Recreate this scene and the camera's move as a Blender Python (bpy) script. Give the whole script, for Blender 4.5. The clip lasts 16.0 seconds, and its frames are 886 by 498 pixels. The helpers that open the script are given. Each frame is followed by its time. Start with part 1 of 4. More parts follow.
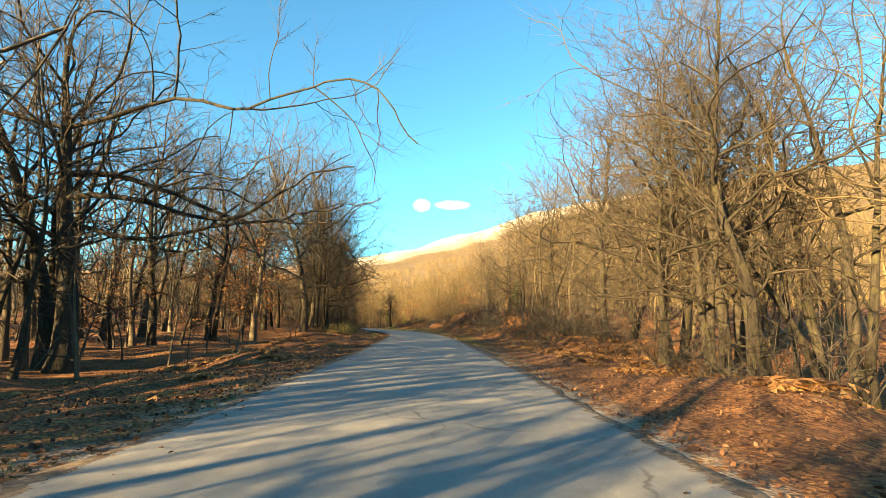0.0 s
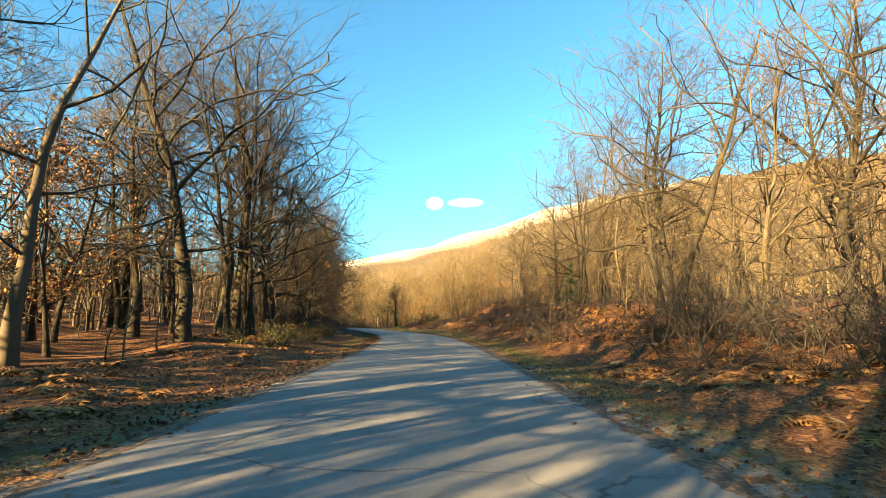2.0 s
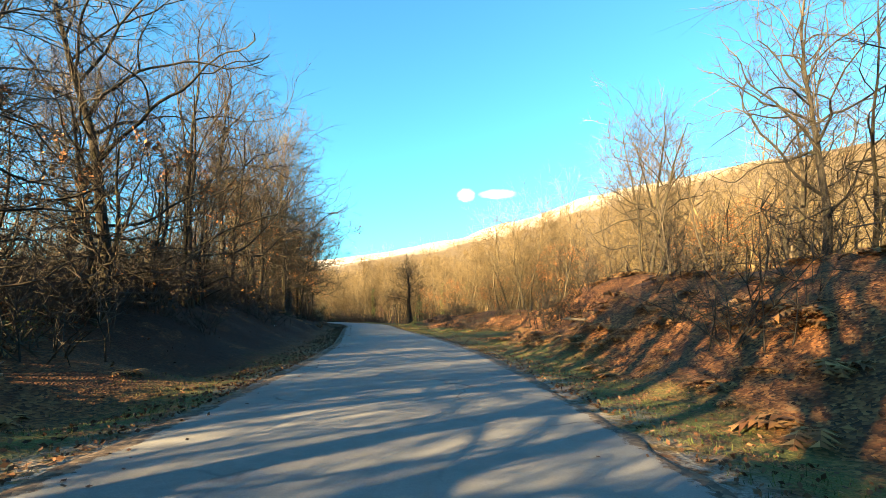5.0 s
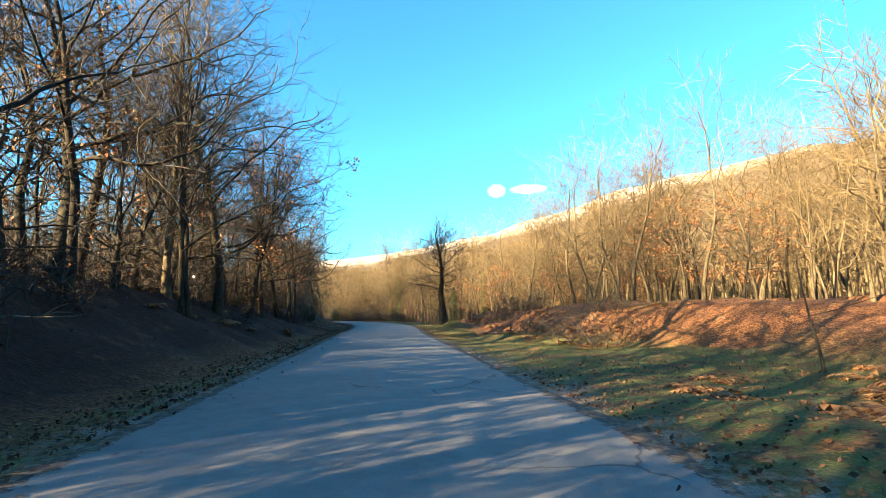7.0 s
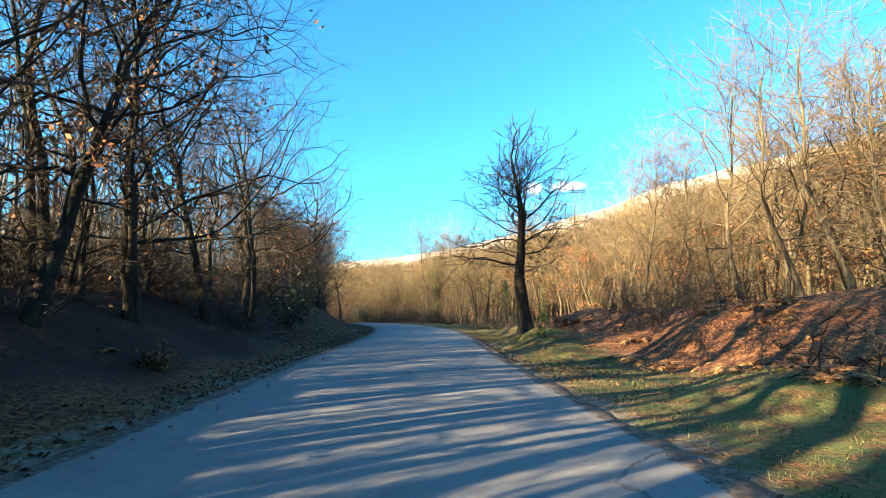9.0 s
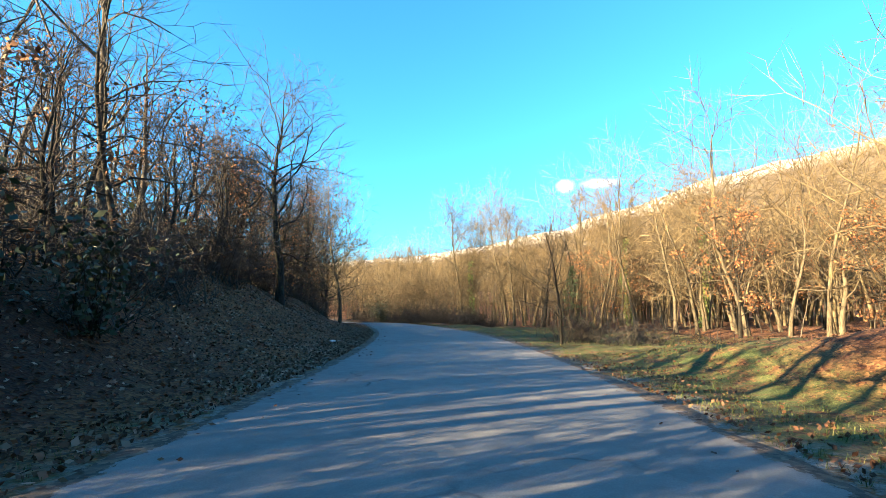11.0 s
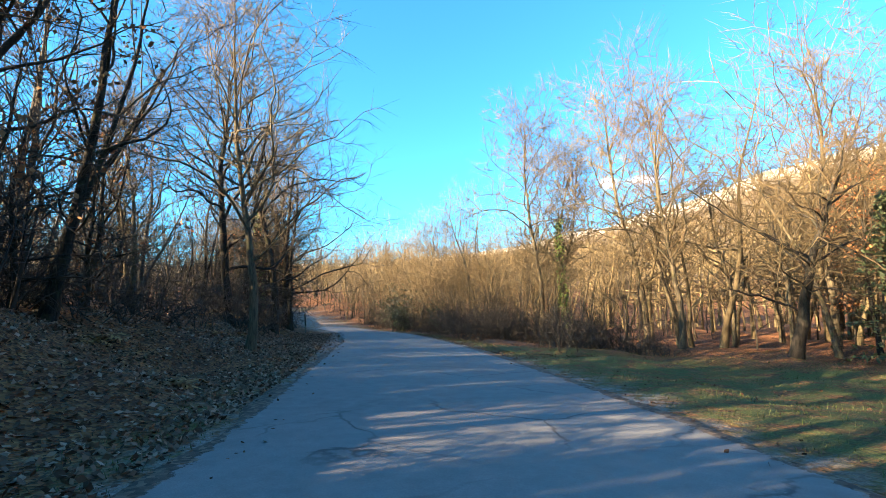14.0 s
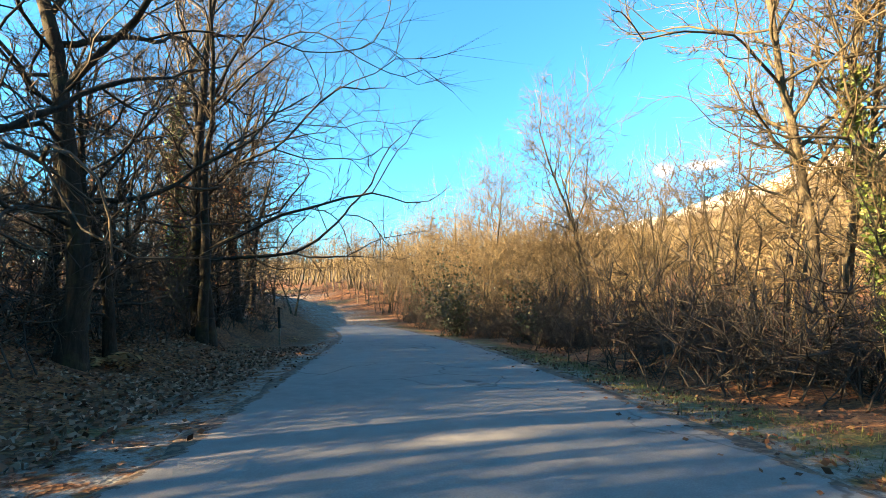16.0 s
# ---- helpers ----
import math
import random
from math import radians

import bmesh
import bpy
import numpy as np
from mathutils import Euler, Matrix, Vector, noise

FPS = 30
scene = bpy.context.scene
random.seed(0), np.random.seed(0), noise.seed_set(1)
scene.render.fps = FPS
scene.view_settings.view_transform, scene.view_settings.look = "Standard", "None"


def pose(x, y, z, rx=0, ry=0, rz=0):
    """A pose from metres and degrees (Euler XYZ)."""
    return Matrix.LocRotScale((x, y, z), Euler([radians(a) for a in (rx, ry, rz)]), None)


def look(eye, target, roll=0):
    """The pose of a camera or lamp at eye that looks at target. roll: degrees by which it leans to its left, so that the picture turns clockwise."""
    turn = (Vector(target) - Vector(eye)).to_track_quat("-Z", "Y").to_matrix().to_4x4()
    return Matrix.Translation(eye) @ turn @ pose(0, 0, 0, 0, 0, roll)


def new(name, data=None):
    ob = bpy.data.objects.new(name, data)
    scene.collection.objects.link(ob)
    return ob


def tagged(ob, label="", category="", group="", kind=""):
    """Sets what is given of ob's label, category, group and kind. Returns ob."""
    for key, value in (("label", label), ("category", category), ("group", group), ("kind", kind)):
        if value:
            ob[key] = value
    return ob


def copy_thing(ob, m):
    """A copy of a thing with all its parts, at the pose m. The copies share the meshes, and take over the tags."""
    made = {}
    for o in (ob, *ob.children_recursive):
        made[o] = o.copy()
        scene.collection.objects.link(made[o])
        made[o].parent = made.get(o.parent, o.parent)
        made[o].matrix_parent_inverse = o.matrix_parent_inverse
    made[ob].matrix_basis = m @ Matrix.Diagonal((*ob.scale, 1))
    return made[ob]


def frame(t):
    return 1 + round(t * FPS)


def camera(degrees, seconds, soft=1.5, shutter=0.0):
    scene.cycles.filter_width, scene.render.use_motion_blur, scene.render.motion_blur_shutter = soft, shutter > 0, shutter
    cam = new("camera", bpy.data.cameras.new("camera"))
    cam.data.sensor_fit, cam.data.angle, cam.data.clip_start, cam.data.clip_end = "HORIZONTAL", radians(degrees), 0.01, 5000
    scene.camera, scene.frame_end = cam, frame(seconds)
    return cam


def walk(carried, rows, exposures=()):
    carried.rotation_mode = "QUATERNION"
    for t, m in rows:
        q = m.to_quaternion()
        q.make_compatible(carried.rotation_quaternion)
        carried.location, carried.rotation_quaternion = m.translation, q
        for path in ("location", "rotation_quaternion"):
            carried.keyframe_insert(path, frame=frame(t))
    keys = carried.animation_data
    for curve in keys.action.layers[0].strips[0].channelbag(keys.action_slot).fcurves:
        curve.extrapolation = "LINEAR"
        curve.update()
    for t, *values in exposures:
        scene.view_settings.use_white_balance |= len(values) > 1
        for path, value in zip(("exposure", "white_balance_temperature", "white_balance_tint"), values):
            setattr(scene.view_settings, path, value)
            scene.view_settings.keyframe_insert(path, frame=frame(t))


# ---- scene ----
cam = camera(84.4, 16.0, soft=0.7)
PATH = [
    (0.0, look((0.000, 0.000, 1.322), (0.009, 9.885, 2.832), 0.11)),
    (0.5, look((-0.077, 5.273, 1.327), (-0.101, 15.150, 2.894), 0.20)),
    (1.0, look((-0.195, 10.709, 1.323), (-0.317, 20.591, 2.847), -0.30)),
    (1.5, look((-0.271, 16.046, 1.329), (-0.476, 25.931, 2.824), -0.25)),
    (2.0, look((-0.472, 21.630, 1.333), (-0.741, 31.516, 2.817), -0.43)),
    (2.5, look((-0.715, 26.905, 1.358), (-1.037, 36.793, 2.818), -0.39)),
    (3.0, look((-0.970, 32.494, 1.381), (-1.371, 42.381, 2.829), -0.52)),
    (3.5, look((-1.304, 37.958, 1.378), (-1.783, 47.844, 2.807), -0.35)),
    (4.0, look((-1.641, 43.732, 1.392), (-2.248, 53.610, 2.821), -0.26)),
    (4.5, look((-1.893, 49.204, 1.429), (-2.653, 59.078, 2.817), -0.18)),
    (7.0, look((-5.930, 76.095, 1.366), (-7.469, 85.890, 2.672), -0.63)),
    (7.5, look((-6.982, 80.572, 1.376), (-8.690, 90.337, 2.688), -0.51)),
    (8.0, look((-8.112, 84.984, 1.382), (-9.995, 94.715, 2.712), -0.72)),
    (8.5, look((-9.267, 89.256, 1.364), (-11.329, 98.949, 2.700), -0.67)),
    (9.0, look((-10.548, 93.775, 1.341), (-12.818, 103.425, 2.656), -0.54)),
    (9.5, look((-11.975, 98.099, 1.309), (-14.420, 107.710, 2.596), -0.29)),
    (10.0, look((-13.562, 102.728, 1.294), (-16.210, 112.288, 2.557), 0.00)),
    (12.5, look((-20.900, 128.344, 1.337), (-23.953, 137.771, 2.683), -0.35)),
    (13.0, look((-22.900, 133.016, 1.348), (-26.136, 142.383, 2.682), -0.25)),
    (13.5, look((-24.858, 137.696, 1.410), (-28.267, 147.003, 2.734), 0.10)),
    (14.0, look((-27.098, 142.405, 1.496), (-30.690, 151.647, 2.795), 0.27)),
    (14.5, look((-29.484, 147.037, 1.519), (-33.255, 156.210, 2.798), 0.58)),
    (15.0, look((-31.838, 151.830, 1.447), (-35.827, 160.914, 2.698), 0.37)),
    (15.5, look((-34.226, 156.407, 1.382), (-38.441, 165.394, 2.597), 0.10)),
    (16.0, look((-36.636, 161.039, 1.308), (-41.112, 169.903, 2.493), -0.05)),
]
walk(cam, PATH, [(0.0, 3.24, 8300, 12), (1.5, 3.3, 8500, 13), (3.0, 3.32, 7600, 12), (4.6, 3.38, 7500, 12), (7.0, 3.44, 6500, 14), (10.0, 3.4, 6100, 13), (12.5, 3.54, 6200, 18), (14.5, 3.54, 6200, 18), (16.0, 3.56, 6900, 17)])
# ---- light ----
SUN_AZ = radians(-135)      # towards the sun, clockwise from +y
SUN_EL = radians(15.5)
world = bpy.data.worlds.new("world")
scene.world = world
world.use_nodes = True
wn = world.node_tree.nodes
wl = world.node_tree.links
wn.clear()
sky = wn.new("ShaderNodeTexSky")
sky.sky_type = 'NISHITA'
sky.sun_disc = False
sky.sun_elevation = SUN_EL
sky.sun_rotation = SUN_AZ
sky.air_density, sky.dust_density, sky.ozone_density = 1.0, 0.4, 1.0
tint = wn.new("ShaderNodeMix")
tint.data_type, tint.blend_type = 'RGBA', 'MULTIPLY'
tint.inputs[0].default_value = 1.0
tint.inputs[7].default_value = (0.215, 0.70, 0.93, 1)
bg = wn.new("ShaderNodeBackground")
bg.inputs[1].default_value = 0.053
wout = wn.new("ShaderNodeOutputWorld")
wl.new(sky.outputs[0], tint.inputs[6])
wl.new(tint.outputs[2], bg.inputs[0])
wl.new(bg.outputs[0], wout.inputs[0])

sun_data = bpy.data.lights.new("sun", 'SUN')
sun_data.energy = 5.0
sun_data.angle = radians(0.45)
sun_data.color = (1.0, 0.77, 0.43)
sun = new("sun", sun_data)
sun_way = Vector((math.sin(SUN_AZ) * math.cos(SUN_EL), math.cos(SUN_AZ) * math.cos(SUN_EL), math.sin(SUN_EL)))
sun.matrix_world = look(sun_way * 100, (0, 0, 0))


# ---- materials ----
class Nodes:
    """A small builder for one procedural material."""

    def __init__(self, name, rough=0.9):
        self.mat = bpy.data.materials.new(name)
        self.mat.use_nodes = True
        self.tree = self.mat.node_tree
        self.bsdf = self.tree.nodes["Principled BSDF"]
        self.bsdf.inputs["Roughness"].default_value = rough
        self.bsdf.inputs["Specular IOR Level"].default_value = 0.25
        self.pos = self.tree.nodes.new("ShaderNodeNewGeometry").outputs["Position"]

    def node(self, kind, **values):
        n = self.tree.nodes.new(kind)
        for k, v in values.items():
            n.inputs[k.replace("_", " ")].default_value = v
        return n

    def link(self, a, b):
        self.tree.links.new(a, b)

    def noise(self, scale, detail=4.0, rough=0.6, where=None, stretch=None):
        n = self.node("ShaderNodeTexNoise", Scale=scale, Detail=detail, Roughness=rough)
        src = where or self.pos
        if stretch:
            m = self.tree.nodes.new("ShaderNodeMapping")
            m.inputs["Scale"].default_value = stretch
            self.link(src, m.inputs[0])
            src = m.outputs[0]
        self.link(src, n.inputs["Vector"])
        return n.outputs["Fac"]

    def ramp(self, fac, stops):
        r = self.tree.nodes.new("ShaderNodeValToRGB")
        e = r.color_ramp.elements
        while len(e) < len(stops):
            e.new(0.5)
        for el, (p, c) in zip(e, stops):
            el.position = p
            el.color = (*c, 1) if len(c) == 3 else c
        self.link(fac, r.inputs[0])
        return r.outputs[0]

    def grey(self, fac, a, b):
        return self.ramp(fac, [(a, (0, 0, 0)), (b, (1, 1, 1))])

    def mix(self, fac, a, b, blend='MIX'):
        m = self.tree.nodes.new("ShaderNodeMix")
        m.data_type, m.blend_type = 'RGBA', blend
        for sock, v in ((m.inputs[0], fac), (m.inputs[6], a), (m.inputs[7], b)):
            if isinstance(v, (int, float)):
                sock.default_value = v
            elif isinstance(v, tuple):
                sock.default_value = (*v, 1)
            else:
                self.link(v, sock)
        return m.outputs[2]

    def maths(self, op, a, b=0.0):
        m = self.tree.nodes.new("ShaderNodeMath")
        m.operation = op
        for sock, v in ((m.inputs[0], a), (m.inputs[1], b)):
            if isinstance(v, (int, float)):
                sock.default_value = v
            else:
                self.link(v, sock)
        return m.outputs[0]

    def attribute(self, name):
        a = self.tree.nodes.new("ShaderNodeAttribute")
        a.attribute_name = name
        return a.outputs["Fac"]

    def random(self):
        return self.tree.nodes.new("ShaderNodeObjectInfo").outputs["Random"]

    def island(self):
        return self.tree.nodes.new("ShaderNodeNewGeometry").outputs["Random Per Island"]

    def bump(self, height, strength=0.5, distance=0.02):
        b = self.tree.nodes.new("ShaderNodeBump")
        b.inputs["Strength"].default_value = strength
        b.inputs["Distance"].default_value = distance
        self.link(height, b.inputs["Height"])
        self.link(b.outputs[0], self.bsdf.inputs["Normal"])

    def colour(self, c):
        if isinstance(c, tuple):
            self.bsdf.inputs["Base Color"].default_value = (*c, 1)
        else:
            self.link(c, self.bsdf.inputs["Base Color"])
        return self.mat


def make_road():
    n = Nodes("worn_road", 0.88)
    big = n.noise(0.35, 3)
    mid = n.noise(3.0, 5, 0.7)
    fine = n.noise(60, 3, 0.8)
    base = n.ramp(big, [(0.3, (0.145, 0.144, 0.138)), (0.7, (0.20, 0.198, 0.188))])
    base = n.mix(n.grey(mid, 0.35, 0.75), base, (0.24, 0.237, 0.225))
    base = n.mix(n.grey(fine, 0.35, 0.7), n.mix(0.5, base, (0.10, 0.10, 0.095)), base)
    patch = n.grey(n.noise(0.8, 6, 0.75), 0.60, 0.66)
    base = n.mix(n.maths('MULTIPLY', patch, 0.22), base, (0.11, 0.11, 0.105))
    v = n.node("ShaderNodeTexVoronoi", Scale=0.45)
    v.feature = 'DISTANCE_TO_EDGE'
    wob = n.tree.nodes.new("ShaderNodeMix")
    wob.data_type, wob.blend_type = 'RGBA', 'LINEAR_LIGHT'
    wob.inputs[0].default_value = 0.35
    n.link(n.pos, wob.inputs[6])
    nz = n.node("ShaderNodeTexNoise", Scale=1.3, Detail=6.0)
    n.link(n.pos, nz.inputs["Vector"])
    n.link(nz.outputs["Color"], wob.inputs[7])
    n.link(wob.outputs[2], v.inputs["Vector"])
    line = n.maths('SUBTRACT', 1.0, n.grey(v.outputs["Distance"], 0.003, 0.014))
    crack = n.maths('MULTIPLY', line, n.grey(n.noise(0.25, 2), 0.52, 0.60))
    base = n.mix(n.maths('MULTIPLY', crack, 0.7), base, (0.035, 0.034, 0.032))
    # dirt and leaf crumbs that have spread in from the verges
    cells = n.node("ShaderNodeTexVoronoi", Scale=16.0)
    n.link(n.pos, cells.inputs["Vector"])
    dirt = n.ramp(cells.outputs["Color"], [(0.2, (0.04, 0.026, 0.018)), (0.6, (0.10, 0.07, 0.045)), (0.9, (0.19, 0.13, 0.08))])
    spread = n.grey(n.maths('ADD', n.attribute("edge"), n.maths('MULTIPLY', n.noise(2.6, 7, 0.8), 1.1)), 0.98, 1.22)
    base = n.mix(n.maths('MULTIPLY', spread, 0.9), base, dirt)
    n.bump(n.maths('ADD', n.maths('MULTIPLY', fine, 0.6), mid), 0.5, 0.012)
    return n.colour(base)


def make_ground():
    n = Nodes("leaf_covered_ground", 0.95)
    v = n.node("ShaderNodeTexVoronoi", Scale=19.0)
    n.link(n.pos, v.inputs["Vector"])
    cell = n.ramp(v.outputs["Color"], [(0.1, (0.022, 0.009, 0.005)), (0.35, (0.085, 0.032, 0.012)), (0.6, (0.18, 0.072, 0.024)), (0.9, (0.29, 0.14, 0.05))])
    patch = n.noise(0.45, 5, 0.65)
    litter = n.mix(n.grey(patch, 0.35, 0.7), cell, n.mix(0.55, cell, (0.055, 0.023, 0.012)))
    soil = n.grey(n.noise(0.9, 5, 0.7), 0.56, 0.68)
    litter = n.mix(n.maths('MULTIPLY', soil, 0.75), litter, (0.03, 0.014, 0.009))
    straw = n.grey(n.noise(0.6, 6, 0.8), 0.60, 0.68)
    litter = n.mix(n.maths('MULTIPLY', straw, 0.5), litter, (0.30, 0.19, 0.09))
    # left bank's soil, with its shade put into the near-black colour
    shaded_earth = n.ramp(n.noise(6.0, 5, 0.8), [(0.35, (0.014, 0.006, 0.004)), (0.6, (0.036, 0.015, 0.009)), (0.75, (0.085, 0.036, 0.02))])
    litter = n.mix(n.maths('MULTIPLY', n.attribute("shaded_earth"), n.grey(n.noise(0.8, 4, 0.7), 0.2, 0.45)), litter, shaded_earth)
    g = n.noise(1.7, 6, 0.75)
    blades = n.noise(35, 3, 0.7)
    grass = n.ramp(blades, [(0.3, (0.03, 0.042, 0.012)), (0.55, (0.075, 0.09, 0.022)), (0.75, (0.16, 0.15, 0.05))])
    mask = n.maths('MULTIPLY', n.attribute("verge"), n.grey(g, 0.38, 0.55))
    near = n.mix(mask, litter, grass)
    gravel = n.ramp(n.noise(28, 3, 0.8), [(0.35, (0.11, 0.10, 0.085)), (0.65, (0.26, 0.25, 0.22))])
    near = n.mix(n.maths('MULTIPLY', n.attribute("gravel"), n.grey(n.noise(3.0, 5, 0.7), 0.42, 0.55)), near, gravel)
    # far slopes under bare woods; the pale crest has haze put into its colour
    sep = n.tree.nodes.new("ShaderNodeSeparateXYZ")
    n.link(n.pos, sep.inputs[0])
    streak = n.maths('ADD', n.maths('MULTIPLY', n.noise(0.16, 6, 0.85, stretch=(1, 1, 0.25)), 0.65), n.maths('MULTIPLY', n.noise(0.9, 3, 0.8, stretch=(1, 1, 0.15)), 0.35))
    woods = n.ramp(streak, [(0.38, (0.03, 0.02, 0.011)), (0.5, (0.085, 0.058, 0.028)), (0.64, (0.20, 0.152, 0.088))])
    hazy_crest = n.ramp(n.noise(0.02, 6, 0.7), [(0.35, (0.24, 0.20, 0.15)), (0.6, (0.42, 0.385, 0.34))])
    # the haze colour reaches further down the slope on the left
    height = n.maths('ADD', n.maths('SUBTRACT', sep.outputs[2], n.maths('MULTIPLY', sep.outputs[0], 0.31)), n.maths('MULTIPLY', n.noise(0.012, 5, 0.6), 60.0))
    far = n.mix(n.grey(n.maths('MULTIPLY', height, 0.0025), 0.46, 0.66), woods, hazy_crest)
    both = n.mix(n.grey(n.maths('MULTIPLY', sep.outputs[2], 0.05), 0.35, 0.75), near, far)
    n.bump(n.maths('ADD', v.outputs["Distance"], n.maths('MULTIPLY', g, 0.5)), 0.6, 0.025)
    return n.colour(both)


def make_bark(name, dark, light, moss, moss_amount):
    n = Nodes(name, 0.95)
    tex = n.tree.nodes.new("ShaderNodeTexCoord").outputs["Object"]
    ridges = n.noise(14, 5, 0.75, tex, (1, 1, 0.18))
    blot = n.noise(2.2, 5, 0.7, tex)
    c = n.ramp(ridges, [(0.36, dark), (0.64, light)])
    c = n.mix(n.maths('MULTIPLY', n.grey(blot, 0.52, 0.70), moss_amount), c, moss)
    pale = n.grey(n.noise(5.0, 4, 0.7, tex), 0.62, 0.70)
    c = n.mix(n.maths('MULTIPLY', pale, 0.35), c, n.mix(0.5, c, (0.15, 0.135, 0.10)))
    c = n.mix(n.maths('MULTIPLY', n.random(), 0.35), c, n.mix(0.35, c, (0.12, 0.095, 0.06)))
    n.bump(ridges, 0.9, 0.03)
    return n.colour(c)


def make_twig(name, a, b):
    n = Nodes(name, 0.85)
    c = n.ramp(n.island(), [(0.0, a), (1.0, b)])
    c = n.mix(n.maths('MULTIPLY', n.noise(2.5, 3), 0.3), c, n.mix(0.5, c, (0.10, 0.09, 0.06)))
    c = n.mix(n.grey(n.noise(0.22, 2, 0.5), 0.35, 0.65), c, n.mix(1.0, c, (0.55, 0.52, 0.50), 'MULTIPLY'))
    return n.colour(c)


def make_leaf(name, stops, rough=0.8):
    n = Nodes(name, rough)
    c = n.ramp(n.island(), stops)
    c = n.mix(n.maths('MULTIPLY', n.noise(9, 3), 0.4), c, n.mix(0.6, c, (0.05, 0.035, 0.02)))
    n.bsdf.inputs["Subsurface Weight"].default_value = 0.0
    return n.colour(c)


def make_plain(name, a, b, scale, rough=0.85):
    n = Nodes(name, rough)
    f = n.noise(scale, 5, 0.7)
    n.bump(f, 0.5, 0.02)
    return n.colour(n.ramp(f, [(0.3, a), (0.7, b)]))


ROAD = make_road()
GROUND = make_ground()
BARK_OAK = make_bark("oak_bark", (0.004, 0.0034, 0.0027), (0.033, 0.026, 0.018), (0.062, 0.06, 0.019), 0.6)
# pale bark, with the gold of sunlight mixed into its colour
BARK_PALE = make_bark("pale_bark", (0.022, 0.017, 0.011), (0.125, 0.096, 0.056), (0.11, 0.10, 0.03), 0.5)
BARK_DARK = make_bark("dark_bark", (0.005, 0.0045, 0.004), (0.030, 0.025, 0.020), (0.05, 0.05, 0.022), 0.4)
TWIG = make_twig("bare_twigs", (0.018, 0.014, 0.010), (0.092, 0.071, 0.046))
# golden copy of the twigs: the right-hand side's sunlight is in the colour
TWIG_SUNLIT = make_twig("sunlit_twigs", (0.062, 0.044, 0.022), (0.18, 0.13, 0.062))
DRY_LEAF = make_leaf("dry_leaves", [(0, (0.08, 0.03, 0.012)), (0.5, (0.20, 0.08, 0.027)), (1, (0.30, 0.15, 0.06))])
LITTER_PALE = make_leaf("bleached_fallen_leaves", [(0, (0.05, 0.026, 0.016)), (0.5, (0.15, 0.085, 0.052)), (1, (0.34, 0.23, 0.16))])
LITTER = make_leaf("fallen_leaves", [(0, (0.025, 0.010, 0.006)), (0.5, (0.08, 0.033, 0.016)), (0.85, (0.15, 0.07, 0.033)), (1, (0.23, 0.13, 0.075))])
BRACKEN = make_leaf("dead_bracken", [(0, (0.10, 0.04, 0.015)), (0.6, (0.24, 0.11, 0.034)), (1, (0.34, 0.19, 0.07))])
GRASS = make_leaf("verge_grass", [(0, (0.03, 0.045, 0.01)), (0.7, (0.08, 0.10, 0.02)), (1, (0.17, 0.155, 0.055))])
IVY = make_leaf("ivy_leaves", [(0, (0.03, 0.06, 0.012)), (0.7, (0.10, 0.15, 0.03)), (1, (0.20, 0.22, 0.05))], 0.5)
NEEDLE = make_leaf("conifer_needles", [(0, (0.025, 0.045, 0.02)), (1, (0.08, 0.10, 0.04))], 0.6)
STONE = make_plain("white_stone", (0.45, 0.44, 0.42), (0.78, 0.77, 0.75), 9)
WOOD = make_plain("weathered_wood", (0.07, 0.055, 0.04), (0.20, 0.165, 0.12), 14)


# ---- shape of the land ----
CENTRE = np.array([(0.3, -60.0), (0.0, -40.0), (-0.3, -20.0),
    (-0.45, 0.0), (-0.63, 9.89), (-0.90, 19.90), (-1.33, 30.01), (-1.87, 39.98), (-2.47, 49.92), (-3.51, 59.96), (-5.03, 69.83),
    (-7.07, 79.42), (-9.78, 89.21), (-12.47, 98.68), (-15.26, 108.39), (-17.79, 118.15), (-20.55, 127.78), (-23.92, 137.06),
    (-28.01, 146.35), (-32.68, 155.15), (-38.0, 163.8), (-44.6, 174.0), (-51.8, 184.2), (-60.0, 194.0), (-70.8, 205.4), (-82.7, 216.2),
    (-96.6, 225.9), (-113.8, 234.0), (-135.0, 240.0), (-160.0, 243.0)])


def spline(points, per):
    """Points along a smooth curve through the given ones."""
    p = np.vstack([2 * points[0] - points[1], points, 2 * points[-1] - points[-2]])
    out = []
    for i in range(1, len(p) - 2):
        a, b, c, d = p[i - 1], p[i], p[i + 1], p[i + 2]
        for u in np.linspace(0, 1, per, endpoint=False):
            out.append(0.5 * (2 * b + (c - a) * u + (2 * a - 5 * b + 4 * c - d) * u * u + (3 * b - a - 3 * c + d) * u ** 3))
    out.append(p[-2])
    return np.array(out)


LINE = spline(CENTRE, 16)
for _ in range(12):
    LINE[1:-1] = 0.25 * LINE[:-2] + 0.5 * LINE[1:-1] + 0.25 * LINE[2:]
_step = np.hypot(*np.diff(LINE, axis=0).T)
LINE_S = np.concatenate([[0], np.cumsum(_step)])
LINE_S -= np.interp(0, LINE[:60, 1], LINE_S[:60])
_tan = np.gradient(LINE, axis=0)
_tan /= np.linalg.norm(_tan, axis=1)[:, None]


def road_z(s):
    return np.interp(s, [-60, 0, 100, 140, 172, 186, 201, 213, 228, 243, 258, 280, 330], [0, 0, 0, 0, 0, -0.15, -0.5, -0.6, -0.5, -0.15, 0.4, 1.2, 2.5])


def half_width(s):
    return np.interp(s, [0, 110, 135, 170, 200], [3.05, 3.05, 3.3, 3.2, 3.0])


